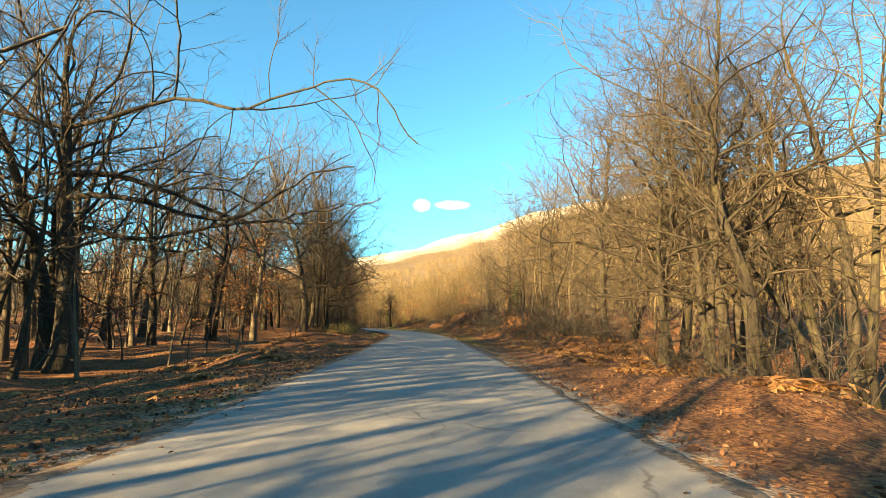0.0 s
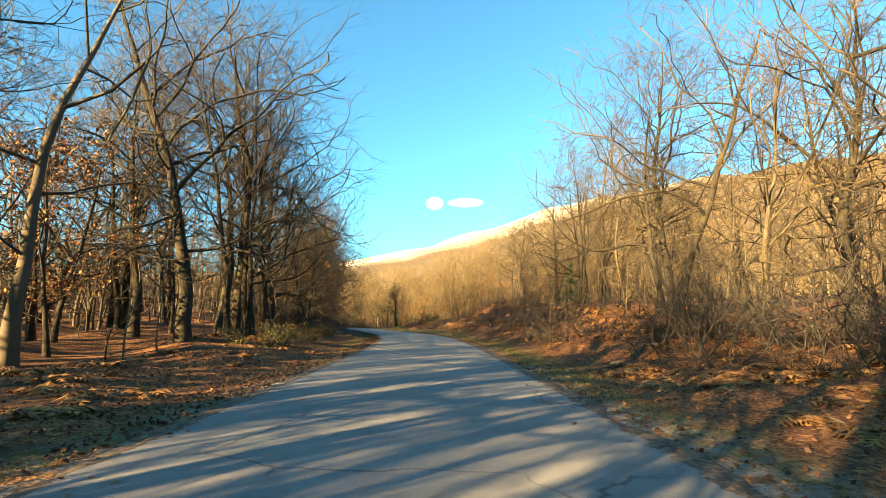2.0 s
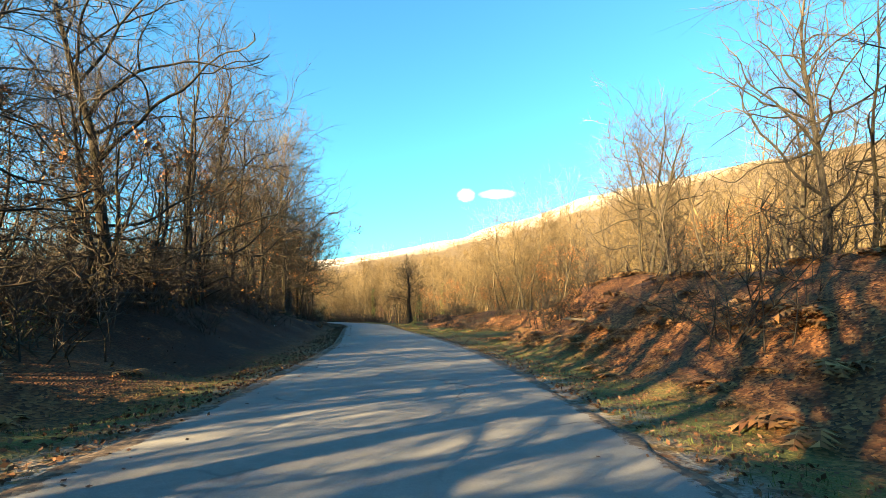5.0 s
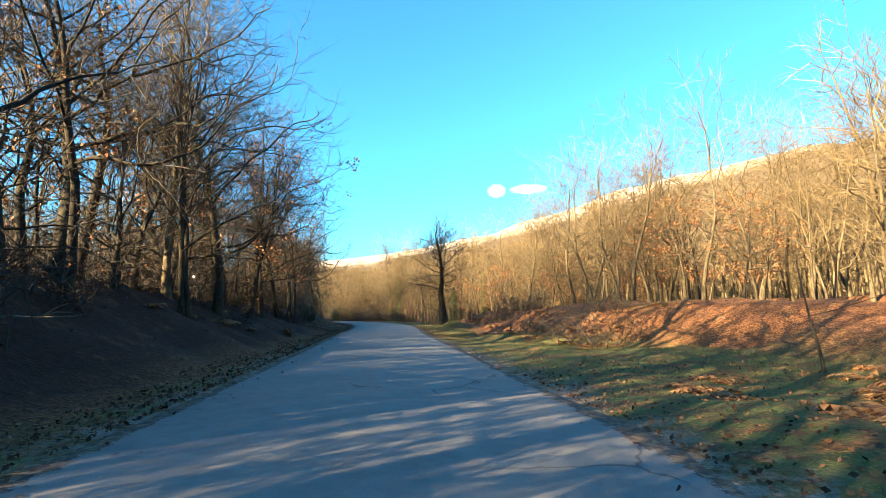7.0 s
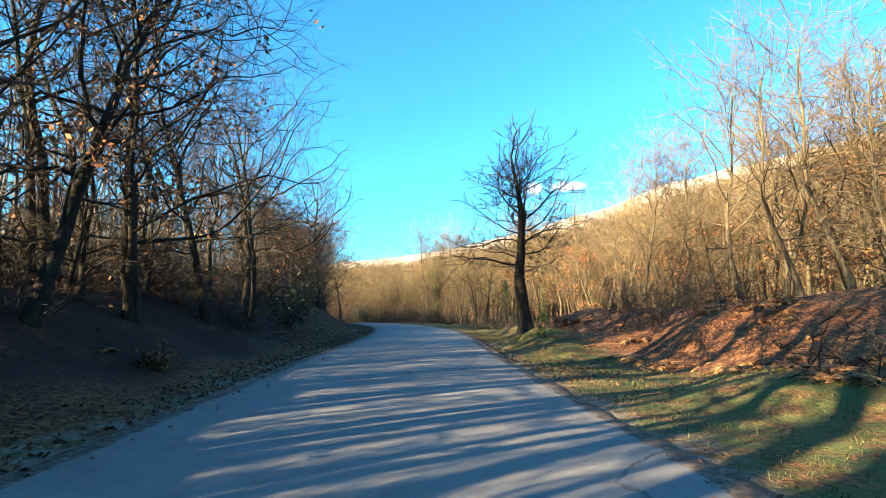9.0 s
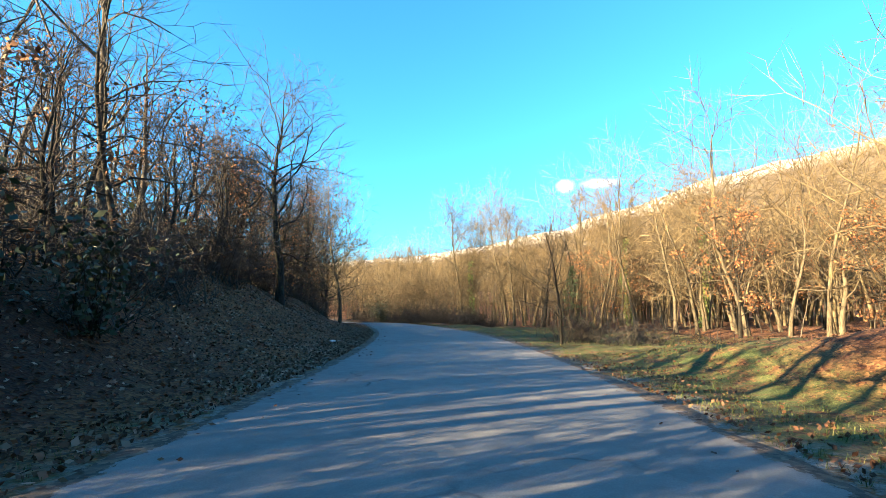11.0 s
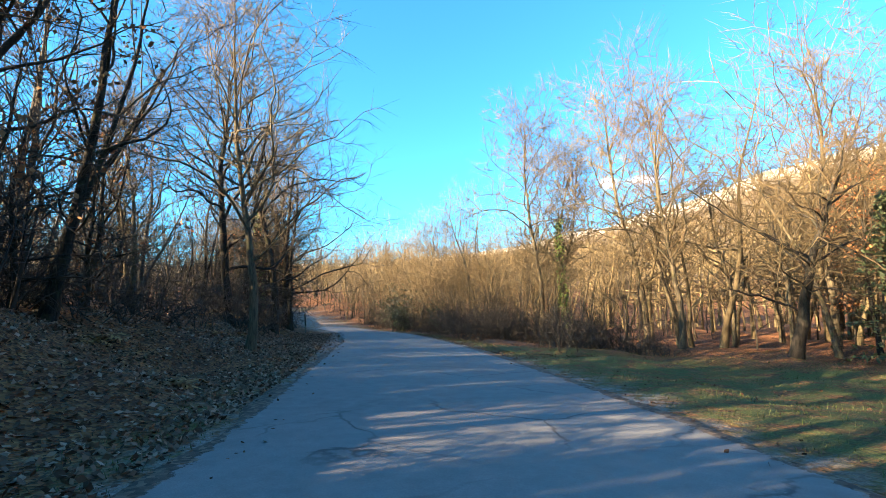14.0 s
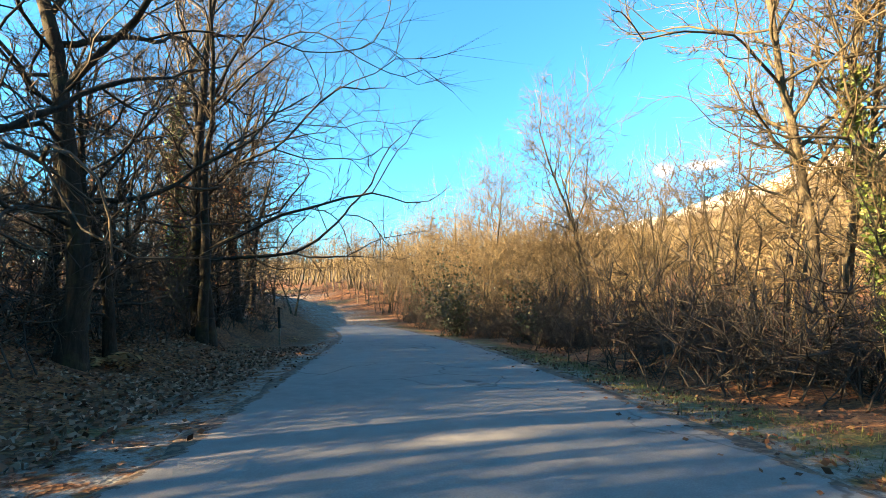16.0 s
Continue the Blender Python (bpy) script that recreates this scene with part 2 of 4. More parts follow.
def road_at(s, d):
    """World x, y of the place d metres right of the road's middle at length s."""
    x, y = np.interp(s, LINE_S, LINE[:, 0]), np.interp(s, LINE_S, LINE[:, 1])
    tx, ty = np.interp(s, LINE_S, _tan[:, 0]), np.interp(s, LINE_S, _tan[:, 1])
    n = np.hypot(tx, ty)
    return x + d * ty / n, y - d * tx / n


def to_road(x, y):
    """Length along the road and distance right of its middle, for arrays of places."""
    x, y = np.atleast_1d(np.asarray(x, float)), np.atleast_1d(np.asarray(y, float))
    s, d = np.empty(x.shape), np.empty(x.shape)
    for i in range(0, len(x), 20000):
        xs, ys = x[i:i + 20000], y[i:i + 20000]
        k = ((xs[:, None] - LINE[None, :, 0]) ** 2 + (ys[:, None] - LINE[None, :, 1]) ** 2).argmin(1)
        dx, dy = xs - LINE[k, 0], ys - LINE[k, 1]
        s[i:i + 20000] = LINE_S[k] + dx * _tan[k, 0] + dy * _tan[k, 1]
        d[i:i + 20000] = dx * _tan[k, 1] - dy * _tan[k, 0]
    return s, d


def smooth(a, b, v):
    u = np.clip((v - a) / (b - a), 0, 1)
    return u * u * (3 - 2 * u)


_cells = np.random.RandomState(7).rand(64, 64)


def lumps(x, y, size):
    """Smooth random relief between -1 and 1 at the given size in metres."""
    u, v = np.asarray(x) / size, np.asarray(y) / size
    i, j = np.floor(u).astype(int), np.floor(v).astype(int)
    fu, fv = u - i, v - j
    fu, fv = fu * fu * (3 - 2 * fu), fv * fv * (3 - 2 * fv)
    g = lambda a, b: _cells[a % 64, b % 64]
    return 2 * ((g(i, j) * (1 - fu) + g(i + 1, j) * fu) * (1 - fv) + (g(i, j + 1) * (1 - fu) + g(i + 1, j + 1) * fu) * fv) - 1


RIDGE = [(-180, 3), (-90, 3.5), (-45, 4.5), (-30, 5.2), (-17, 6.6), (-10, 7.8), (-3, 9.4), (3, 10.8), (10, 12.6), (17, 13.7), (24, 14.5), (33, 15.1), (43, 15.0), (60, 14), (90, 9), (135, 5), (180, 3)]


def land(x, y):
    """Height of the ground."""
    x, y = np.atleast_1d(np.asarray(x, float)), np.atleast_1d(np.asarray(y, float))
    s, d = to_road(x, y)
    w = half_width(s)
    left = np.interp(s, [-20, 0, 20, 35, 45, 58, 70, 85, 100, 112, 125, 135, 145, 160, 175, 200, 230, 260], [-0.3, -0.4, -0.4, 0.2, 0.6, 0.9, 1.7, 2.6, 2.6, 2.3, 2.4, 3.2, 2.9, 2.0, 1.7, 1.8, 3.2, 5])
    right = np.interp(s, [-20, 0, 16, 23, 30, 45, 55, 65, 75, 83, 90, 95, 104, 124, 131, 160, 200, 230, 260], [-0.9, -0.9, -0.9, -0.3, 0.4, 1.4, 2.4, 2.9, 3.2, 3.4, 1.0, 1.4, 1.8, 1.6, -0.15, -0.3, -0.3, 0.4, 2])
    foot = np.interp(s, [0, 40, 80, 88, 94, 100, 106, 110, 117, 124, 130, 200], [2.0, 1.5, 1.2, 9.0, 9.5, 6.0, 4.0, 3.0, 3.0, 2.0, 2.0, 2.0])
    reach = np.interp(s, [0, 40, 60, 85, 90, 106, 110, 117, 124, 131], [7, 6.5, 6.5, 7, 5, 7, 7, 7, 6, 7])
    zl = left * smooth(w + 1.2, w + 7.5, -d) + 0.06 * np.clip(-d - w - 8, 0, 30)
    zr = right * smooth(w + foot, w + foot + reach, d) + 0.02 * np.clip(d - w - 14, 0, 40)
    side = np.where(d < 0, zl, zr)
    off = np.abs(d) - w
    rough = smooth(0.3, 3.0, off)
    bank = np.where(d < 0, left, right)
    side = side + rough * (0.25 * lumps(x, y, 2.7) + 0.16 * lumps(x + 31, y, 1.6) + (0.12 + 0.08 * np.clip(np.abs(bank), 0, 3)) * lumps(x, y + 17, 6.0))
    side = side + 0.75 * smooth(0.2, 2.2, off) * np.exp(-((x + 11.9) ** 2 + (y - 114.5) ** 2) / 5.0)
    z = road_z(s) + side - 0.022 + 0.012 * smooth(0, 0.5, off)
    # the valley's far slopes
    r = np.hypot(x, y - 80)
    az = np.degrees(np.arctan2(x, y - 80))
    top = 1500 * np.tan(np.radians(np.interp(az, [a for a, _ in RIDGE], [e for _, e in RIDGE])))
    rise = np.clip((r - 150) / 1350, 0, 1) ** 1.12
    near = smooth(330, 120, r)
    far = top * rise * (1 + 0.05 * lumps(x, y, 140)) + smooth(300, 900, r) * 8 * lumps(x, y, 60)
    return z * near + far + 2.0 * (1 - near)


def land_at(x, y):
    return float(land(x, y)[0])


def mesh_object(name, verts, faces, material, parent=None, smooth_faces=False):
    me = bpy.data.meshes.new(name)
    me.from_pydata([tuple(v) for v in verts] if not isinstance(verts, np.ndarray) else verts.tolist(), [], faces if isinstance(faces, list) else faces.tolist())
    me.materials.append(material)
    if smooth_faces:
        me.polygons.foreach_set("use_smooth", [True] * len(me.polygons))
    ob = new(name, me)
    if parent:
        ob.parent = parent
    return ob


def grid_faces(nx, ny):
    i = np.arange(nx * ny).reshape(nx, ny)
    return np.stack([i[:-1, :-1], i[1:, :-1], i[1:, 1:], i[:-1, 1:]], -1).reshape(-1, 4)


def make_land():
    def axis(lo, hi, step, out_lo, out_hi):
        a = list(np.arange(lo, hi + step / 2, step))
        g, v = step, hi
        while v < out_hi:
            g = min(g * 1.14, 60)
            v += g
            a.append(v)
        g, v = step, lo
        while v > out_lo:
            g = min(g * 1.14, 60)
            v -= g
            a.insert(0, v)
        return np.array(a)
    xs = axis(-62, 24, 0.7, -2500, 2500)
    ys = axis(-6, 195, 0.75, -1500, 3000)
    X, Y = np.meshgrid(xs, ys, indexing='ij')
    x, y = X.ravel(), Y.ravel()
    z = land(x, y)
    s, d = to_road(x, y)
    w = half_width(s)
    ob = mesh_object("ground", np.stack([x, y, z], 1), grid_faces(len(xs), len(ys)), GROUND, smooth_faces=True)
    off = np.abs(d) - w
    wide = np.where(d < 0, np.interp(s, [0, 40, 55, 70, 90, 125, 165, 175], [0.25, 0.5, 2.6, 1.2, 0.5, 0.5, 0.7, 0.3]),
                    np.interp(s, [0, 25, 35, 60, 80, 88, 98, 106, 125, 132, 158, 170], [0.25, 0.5, 1.5, 2.0, 3, 11, 9, 3.5, 4, 14, 12, 1.2]))
    a = ob.data.attributes.new("verge", 'FLOAT', 'POINT')
    a.data.foreach_set("value", (smooth(0.0, 0.3, off) * smooth(wide * 1.15, wide * 0.7, off)).astype(np.float32))
    b = ob.data.attributes.new("gravel", 'FLOAT', 'POINT')
    b.data.foreach_set("value", smooth(0.55, 0.05, off + 0.3 * lumps(x, y, 1.3)).astype(np.float32))
    # where the left bank's shade goes into the ground colour
    c = ob.data.attributes.new("shaded_earth", 'FLOAT', 'POINT')
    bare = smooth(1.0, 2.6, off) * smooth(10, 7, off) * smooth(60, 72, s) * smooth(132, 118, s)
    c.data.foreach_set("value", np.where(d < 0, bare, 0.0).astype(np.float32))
    return tagged(ob, "ground covered in orange-brown fallen leaves with grassy verges", "ground", kind="structure")


def make_road_strip():
    ss = np.arange(-30, 300, 0.35)
    us = np.array([-1, -0.985, -0.93, -0.85, -0.7, -0.4, 0, 0.4, 0.7, 0.85, 0.93, 0.985, 1])
    verts = []
    rnd = np.random.RandomState(3)
    ragl = np.convolve(rnd.rand(len(ss) + 2) - 0.5, [0.3, 0.5, 0.2], 'valid') * 0.34 + 0.12 * np.array([lumps(s, 3.0, 2.1) for s in ss])
    ragr = np.convolve(rnd.rand(len(ss) + 2) - 0.5, [0.3, 0.5, 0.2], 'valid') * 0.34 + 0.14 * np.array([lumps(s, 9.0, 1.7) for s in ss])
    for k, s in enumerate(ss):
        w, z = half_width(s), road_z(s)
        for u in us:
            edge = (ragl[k] if u < 0 else ragr[k]) * (abs(u) > 0.95)
            inset = max(-u, 0) * np.interp(s, [160, 168, 172, 180, 200], [0, 0.35, 0.75, 0.5, 0.3])
            x, y = road_at(s, u * w + edge + inset)
            drop = 0.05 * (abs(u) > 0.995) + 0.004 * (abs(u) > 0.98)
            verts.append((float(x), float(y), float(z + 0.035 * (1 - u * u) + 0.006 - drop * 0.6)))
    ob = mesh_object("road", verts, grid_faces(len(ss), len(us)), ROAD, smooth_faces=True)
    edge = ob.data.attributes.new("edge", 'FLOAT', 'POINT')
    edge.data.foreach_set("value", np.tile(0.75 * smooth(0.78, 1.0, np.abs(us)) ** 1.3, len(ss)).astype(np.float32))
    return tagged(ob, "narrow pale worn asphalt road with ragged edges", "road", kind="structure")


make_land()
make_road_strip()


# ---- trees ----
class Tubes:
    """Collects tapered tubes into one mesh."""

    def __init__(self):
        self.v, self.f, self.t, self.n = [], [], [], 0

    def add(self, pts, radii, sides):
        pts, radii = np.asarray(pts), np.asarray(radii)
        t = np.gradient(pts, axis=0)
        t /= np.linalg.norm(t, axis=1)[:, None] + 1e-9
        ref = np.array([0.0, 0.0, 1.0]) if abs(t[0, 2]) < 0.8 else np.array([1.0, 0.0, 0.0])
        a = np.cross(t, ref)
        a /= np.linalg.norm(a, axis=1)[:, None] + 1e-9
        b = np.cross(t, a)
        ang = np.arange(sides) * 2 * math.pi / sides
        ring = (a[:, None] * np.cos(ang)[None, :, None] + b[:, None] * np.sin(ang)[None, :, None]) * radii[:, None, None] + pts[:, None]
        m = len(pts)
        idx = self.n + np.arange(m * sides).reshape(m, sides)
        nxt = np.roll(idx, -1, axis=1)
        self.f.append(np.stack([idx[:-1], nxt[:-1], nxt[1:], idx[1:]], -1).reshape(-1, 4))
        self.v.append(ring.reshape(-1, 3))
        self.n += m * sides

    def spike(self, p, q, r):
        """A twig: a three-sided point from p to q."""
        t = q - p
        a = np.array([t[1], -t[0], 0.001])
        a *= r / (math.sqrt(a[0] * a[0] + a[1] * a[1]) + 1e-6)
        b = np.array([-a[1] * t[2], a[0] * t[2], a[1] * t[0] - a[0] * t[1]])
        b *= r / (math.sqrt(b @ b) + 1e-9)
        self.v.append(np.array([p + a, p - 0.5 * a + 0.87 * b, p - 0.5 * a - 0.87 * b, q]))
        n = self.n
        self.t += [(n, n + 1, n + 3), (n + 1, n + 2, n + 3), (n + 2, n, n + 3)]
        self.n += 4

    def faces(self):
        return [f for block in self.f for f in block.tolist()] + self.t

    def done(self, name, material, parent):
        return mesh_object(name, np.vstack(self.v), self.faces(), material, parent, True)


def unit(v):
    return v / (np.linalg.norm(v) + 1e-9)


def wander(rnd, p, way, length, n, bend, lift):
    """A crooked line from p."""
    pts, d, step = [np.array(p)], unit(np.array(way)), length / (n - 1)
    for _ in range(n - 1):
        d = unit(d + rnd.randn(3) * bend + np.array([0, 0, lift]))
        pts.append(pts[-1] + d * step)
    return np.array(pts)


def side_way(rnd, along, angle, turn):
    """A way that leaves 'along' at the angle, turned round it."""
    ref = np.array([0, 0, 1.0]) if abs(along[2]) < 0.9 else np.array([1.0, 0, 0])
    a = unit(np.cross(along, ref))
    b = np.cross(along, a)
    return unit(along * math.cos(angle) + (a * math.cos(turn) + b * math.sin(turn)) * math.sin(angle))


def quads(centres, size, rnd, flat=0.0, long=1.0):
    """Loose leaves: one bent quad each."""
    n = len(centres)
    a = rnd.randn(n, 3)
    a[:, 2] *= 1 - flat
    a /= np.linalg.norm(a, axis=1)[:, None]
    b = rnd.randn(n, 3)
    b[:, 2] *= 1 - flat
    b = np.cross(a, np.cross(b, a))
    b /= np.linalg.norm(b, axis=1)[:, None] + 1e-9
    sz = size * (0.6 + 0.8 * rnd.rand(n))[:, None]
    a, b = a * sz * long, b * sz * 0.62
    v = np.stack([centres - a, centres + b, centres + a, centres - b], 1).reshape(-1, 3)
    return v, np.arange(4 * n).reshape(n, 4)


def grow(wood, crown, tips, rnd, p, way, length, r, depth, crook, lift, thin, fine):
    """A crooked branch that forks again and again, down to its twigs."""
    n = 6 if length > 1.7 and fine else 4 if length > 1.0 and fine else 3
    pts = wander(rnd, p, way, length, n, (crook + (0.08 if depth < 2 else 0.04)) * math.sqrt(3.0 / (n - 1)) * 0.95, lift * 3.0 / (n - 1))
    tip_r = max(r * 0.72, thin)
    (wood if r > 0.035 else crown).add(pts, np.linspace(r, tip_r, n), 5 if r > 0.06 else 4 if r > 0.03 else 3)
    end = unit(pts[-1] - pts[-2])
    if depth <= 0:
        tips.append(pts[-1])
        for k in range(6 if fine else 3 + (thin < 0.018)):
            u = (0.25 + 0.75 * rnd.rand()) * (n - 1) if k else n - 1.001
            i = int(u)
            root = pts[i] + (pts[i + 1] - pts[i]) * (u - i)
            d = end + rnd.randn(3) * (0.55 if k else 0.2) + (0, 0, lift)
            crown.spike(root, root + d * length * (0.35 + 0.45 * rnd.rand()), thin * 0.8)
        return
    turn = rnd.rand() * 6.28
    grow(wood, crown, tips, rnd, pts[-1], side_way(rnd, end, radians(8 + 18 * rnd.rand()), turn), length * (0.74 + 0.16 * rnd.rand()), tip_r, depth - 1, crook, lift, thin, fine)
    grow(wood, crown, tips, rnd, pts[-1], side_way(rnd, end, radians(34 + 26 * rnd.rand()), turn + 2.6 + rnd.rand()), length * (0.55 + 0.25 * rnd.rand()), max(r * 0.5, thin), depth - 1, crook, lift, thin, fine)
    for _ in range(1 + (fine and rnd.rand() < 0.35)):
        j = rnd.randint(1, n - 1)
        grow(wood, crown, tips, rnd, pts[j], side_way(rnd, unit(pts[j + 1] - pts[j]), radians(40 + 35 * rnd.rand()), rnd.rand() * 6.28), length * (0.4 + 0.3 * rnd.rand()), max(r * 0.38, thin), depth - 1 - (rnd.rand() < 0.4), crook, lift, thin, fine)
    for _ in range(int(length / 1.9) if fine else 0):
        # small sprays along the long limbs
        u = rnd.uniform(0.3, 1.0) * (n - 1.001)
        j = int(u)
        q = pts[j] + (pts[j + 1] - pts[j]) * (u - j)
        grow(wood, crown, tips, rnd, q, side_way(rnd, unit(pts[j + 1] - pts[j]), radians(40 + 40 * rnd.rand()), rnd.rand() * 6.28) + (0, 0, 0.15), 0.5 + 0.6 * rnd.rand(), max(min(r * 0.3, 0.014), thin), min(depth - 1, 1), crook, lift, thin, fine)


def crown_reach(p, way, radius, low, high):
    """How far a branch may go from p before it leaves the egg of the crown."""
    mid = low + 0.42 * (high - low)
    for k in range(1, 60):
        q = p + way * 0.25 * k
        h = (q[2] - mid) / (high - mid if q[2] > mid else mid - low)
        if abs(h) >= 1 or math.hypot(q[0], q[1]) > radius * math.sqrt(1 - h * h):
            break
    return 0.25 * k


def branch_out(wood, crown, tips, rnd, height, radius, limbs, spread, first, forks, fine, lean, droop, thin, rise, top, reach, depth, crook, over=0.0, flare=0.0):
    """Stems with their limbs. Returns the line and the radii of each stem."""
    stems = []
    wide, high = 0.30 * spread * height, 1.1 * height
    low = max(0.6 * first * height - droop * 8, 0.02 * height)
    n = 15 if fine else 9
    for k in range(forks):
        h = height * (1 if k == 0 else 0.78 + 0.2 * rnd.rand())
        r0 = radius * (1 if k == 0 else 0.62 + 0.25 * rnd.rand())
        turn = rnd.rand() * 2 * math.pi
        tilt = lean if forks == 1 else 0.05 + 0.10 * rnd.rand()
        start = np.array([math.cos(turn), math.sin(turn), 0]) * radius * (0.0 if k == 0 else 1.9) + (0, 0, -0.35)
        stem = wander(rnd, start, (math.cos(turn) * tilt, math.sin(turn) * tilt, 1), h * top + 0.35, n, 0.085, 0.075)
        u = np.linspace(0, 1, n)
        rr = r0 * (1 - 0.86 * u ** 0.9) + 0.01
        rr[0] *= 1.45
        rr[1] *= 1.08
        wood.add(stem, rr, 9 if fine else 6)
        stems.append((stem, rr))
        shift = stem[n // 2] * (0.8, 0.8, 0) + (over, 0, 0)
        count = max(3, int(limbs / forks + 0.5))
        for i in range(count):
            at = min(first + (1.0 - first) * ((i + 0.9 * rnd.rand()) / count) ** 0.85, 0.985)
            j = at * (n - 1)
            j0 = min(int(j), n - 2)
            p = stem[j0] + (stem[j0 + 1] - stem[j0]) * (j - j0)
            rp = rr[j0] + (rr[j0 + 1] - rr[j0]) * (j - j0)
            taper = (1 - at) / (1 - first)
            way = side_way(rnd, unit(stem[j0 + 1] - stem[j0]), radians(28 + 46 * taper - 160 * (rise - 0.035) + flare + 9 * rnd.randn()), i * 2.4 + rnd.rand() * 1.1 + k * 1.3)
            far = max(crown_reach(p - shift, way, wide, low, high) * (0.78 + 0.3 * rnd.rand()), 0.9)
            far = min(far, 7.0)
            d = depth if far > 1.8 else depth - 1
            grow(wood, crown, tips, rnd, p, way, far / (1.5 + 0.40 * d), min(rp * 0.55, 0.0105 * far + 0.010), d, crook, rise - droop * taper, thin, fine)
        grow(wood, crown, tips, rnd, stem[-1], unit(stem[-1] - stem[-2]), h * (1.02 - top) / 2.6, rr[-1], depth - 1, crook, 0.05, thin, fine)
        if k == 0:
            for z, turn, span, climb in reach:
                # a long limb held out over the road
                j = min(int(z / (height * top) * (n - 1)), n - 2)
                grow(wood, crown, tips, rnd, stem[j], unit(np.array((math.cos(turn), math.sin(turn), climb))), span / 2.7, min(rr[j] * 0.6, 0.011 * span + 0.03), depth + 1, 0.65 * crook, 0.0, thin, fine)
    return stems


def make_tree(seed, height, radius, limbs, spread=1.0, first=0.25, forks=1, bark=None, twig=None, leaves=0, ivy=0, fine=True, lean=0.0, droop=0.0, thin=0.010, rise=0.035, top=0.78, reach=(), depth=None, crook=0.18, over=0.0, flare=0.0):
    """A bare broadleaved tree at the origin: an Empty with trunk, crown and, where it has them, dry leaves and ivy."""
    rnd = np.random.RandomState(seed)
    root = new("tree")
    wood, crown = Tubes(), Tubes()
    tips = []
    stem_pts = branch_out(wood, crown, tips, rnd, height, radius, limbs, spread, first, forks, fine, lean, droop, thin, rise, top, reach, depth or (3 if fine else 2), crook, over, flare)
    wood.done("trunk", bark, root)
    crown.done("crown", twig, root)
    if leaves:
        tips = np.array(tips)
        low = tips[tips[:, 2] < height * 0.85]
        near = low[rnd.randint(0, len(low), max(leaves // 14, 1))]
        c = near[rnd.randint(0, len(near), leaves)] + rnd.randn(leaves, 3) * 0.2
        v, f = quads(c, 0.075, rnd)
        tagged(mesh_object("dry_leaves", v, f, DRY_LEAF, root), "withered russet leaves")
    if ivy:
        stem, rr = stem_pts[0]
        u = rnd.rand(ivy) ** 1.1 * 0.72 * (len(stem) - 1)
        k = u.astype(int)
        p = stem[k] + (stem[k + 1] - stem[k]) * (u - k)[:, None]
        a = rnd.rand(ivy) * 6.28
        rad = rr[k] + 0.05 + np.abs(rnd.randn(ivy)) * 0.14
        c = p + np.stack([np.cos(a) * rad, np.sin(a) * rad, rnd.randn(ivy) * 0.1], 1)
        v, f = quads(c, 0.09, rnd)
        tagged(mesh_object("ivy", v, f, IVY, root), "green climbing ivy")
    return root


def put(ob, x, y, turn=0.0, size=1.0, wide=1.0, sink=0.0, label="", lean=(0.0, 0.0)):
    """A copy of a model standing on the ground."""
    m = Matrix.Translation((x, y, land_at(x, y) - sink)) @ Euler((lean[0], lean[1], turn)).to_matrix().to_4x4() @ Matrix.Diagonal((size * wide, size * wide, size, 1))
    c = copy_thing(ob, m)
    if label:
        c["label"] = label
    return c


def discard(ob):
    for o in list(ob.children_recursive) + [ob]:
        bpy.data.objects.remove(o)


MODELS = {}


def model(key, label, *numbers, **options):
    MODELS[key] = tagged(make_tree(*numbers, **options), label, "tree", "roadside trees" if options.get("fine", True) else "woodland trees")


FINE = dict(fine=True, thin=0.0065)
MID = dict(fine=False, thin=0.012)
FAR = dict(fine=True, thin=0.010)
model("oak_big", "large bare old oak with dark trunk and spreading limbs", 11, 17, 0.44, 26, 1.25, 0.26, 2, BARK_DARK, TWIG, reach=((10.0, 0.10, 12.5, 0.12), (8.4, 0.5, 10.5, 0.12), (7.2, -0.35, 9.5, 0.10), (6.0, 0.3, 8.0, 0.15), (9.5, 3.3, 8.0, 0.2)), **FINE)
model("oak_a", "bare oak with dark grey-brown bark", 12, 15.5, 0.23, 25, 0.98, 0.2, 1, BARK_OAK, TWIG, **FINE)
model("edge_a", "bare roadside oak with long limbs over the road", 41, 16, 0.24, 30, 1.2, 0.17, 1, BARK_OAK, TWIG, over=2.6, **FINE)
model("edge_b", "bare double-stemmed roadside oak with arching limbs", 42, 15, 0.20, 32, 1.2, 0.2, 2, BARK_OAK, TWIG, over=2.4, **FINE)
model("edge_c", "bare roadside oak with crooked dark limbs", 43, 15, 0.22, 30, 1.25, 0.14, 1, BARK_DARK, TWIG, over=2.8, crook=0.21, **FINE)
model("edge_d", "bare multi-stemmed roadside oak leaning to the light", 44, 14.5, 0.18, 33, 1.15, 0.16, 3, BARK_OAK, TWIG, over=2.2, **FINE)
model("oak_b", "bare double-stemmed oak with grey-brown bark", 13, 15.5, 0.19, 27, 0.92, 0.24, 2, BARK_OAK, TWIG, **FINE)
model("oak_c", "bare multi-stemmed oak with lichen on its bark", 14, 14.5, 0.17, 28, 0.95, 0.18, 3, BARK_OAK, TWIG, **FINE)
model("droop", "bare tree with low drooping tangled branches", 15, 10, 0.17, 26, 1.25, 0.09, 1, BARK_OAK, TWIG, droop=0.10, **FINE)
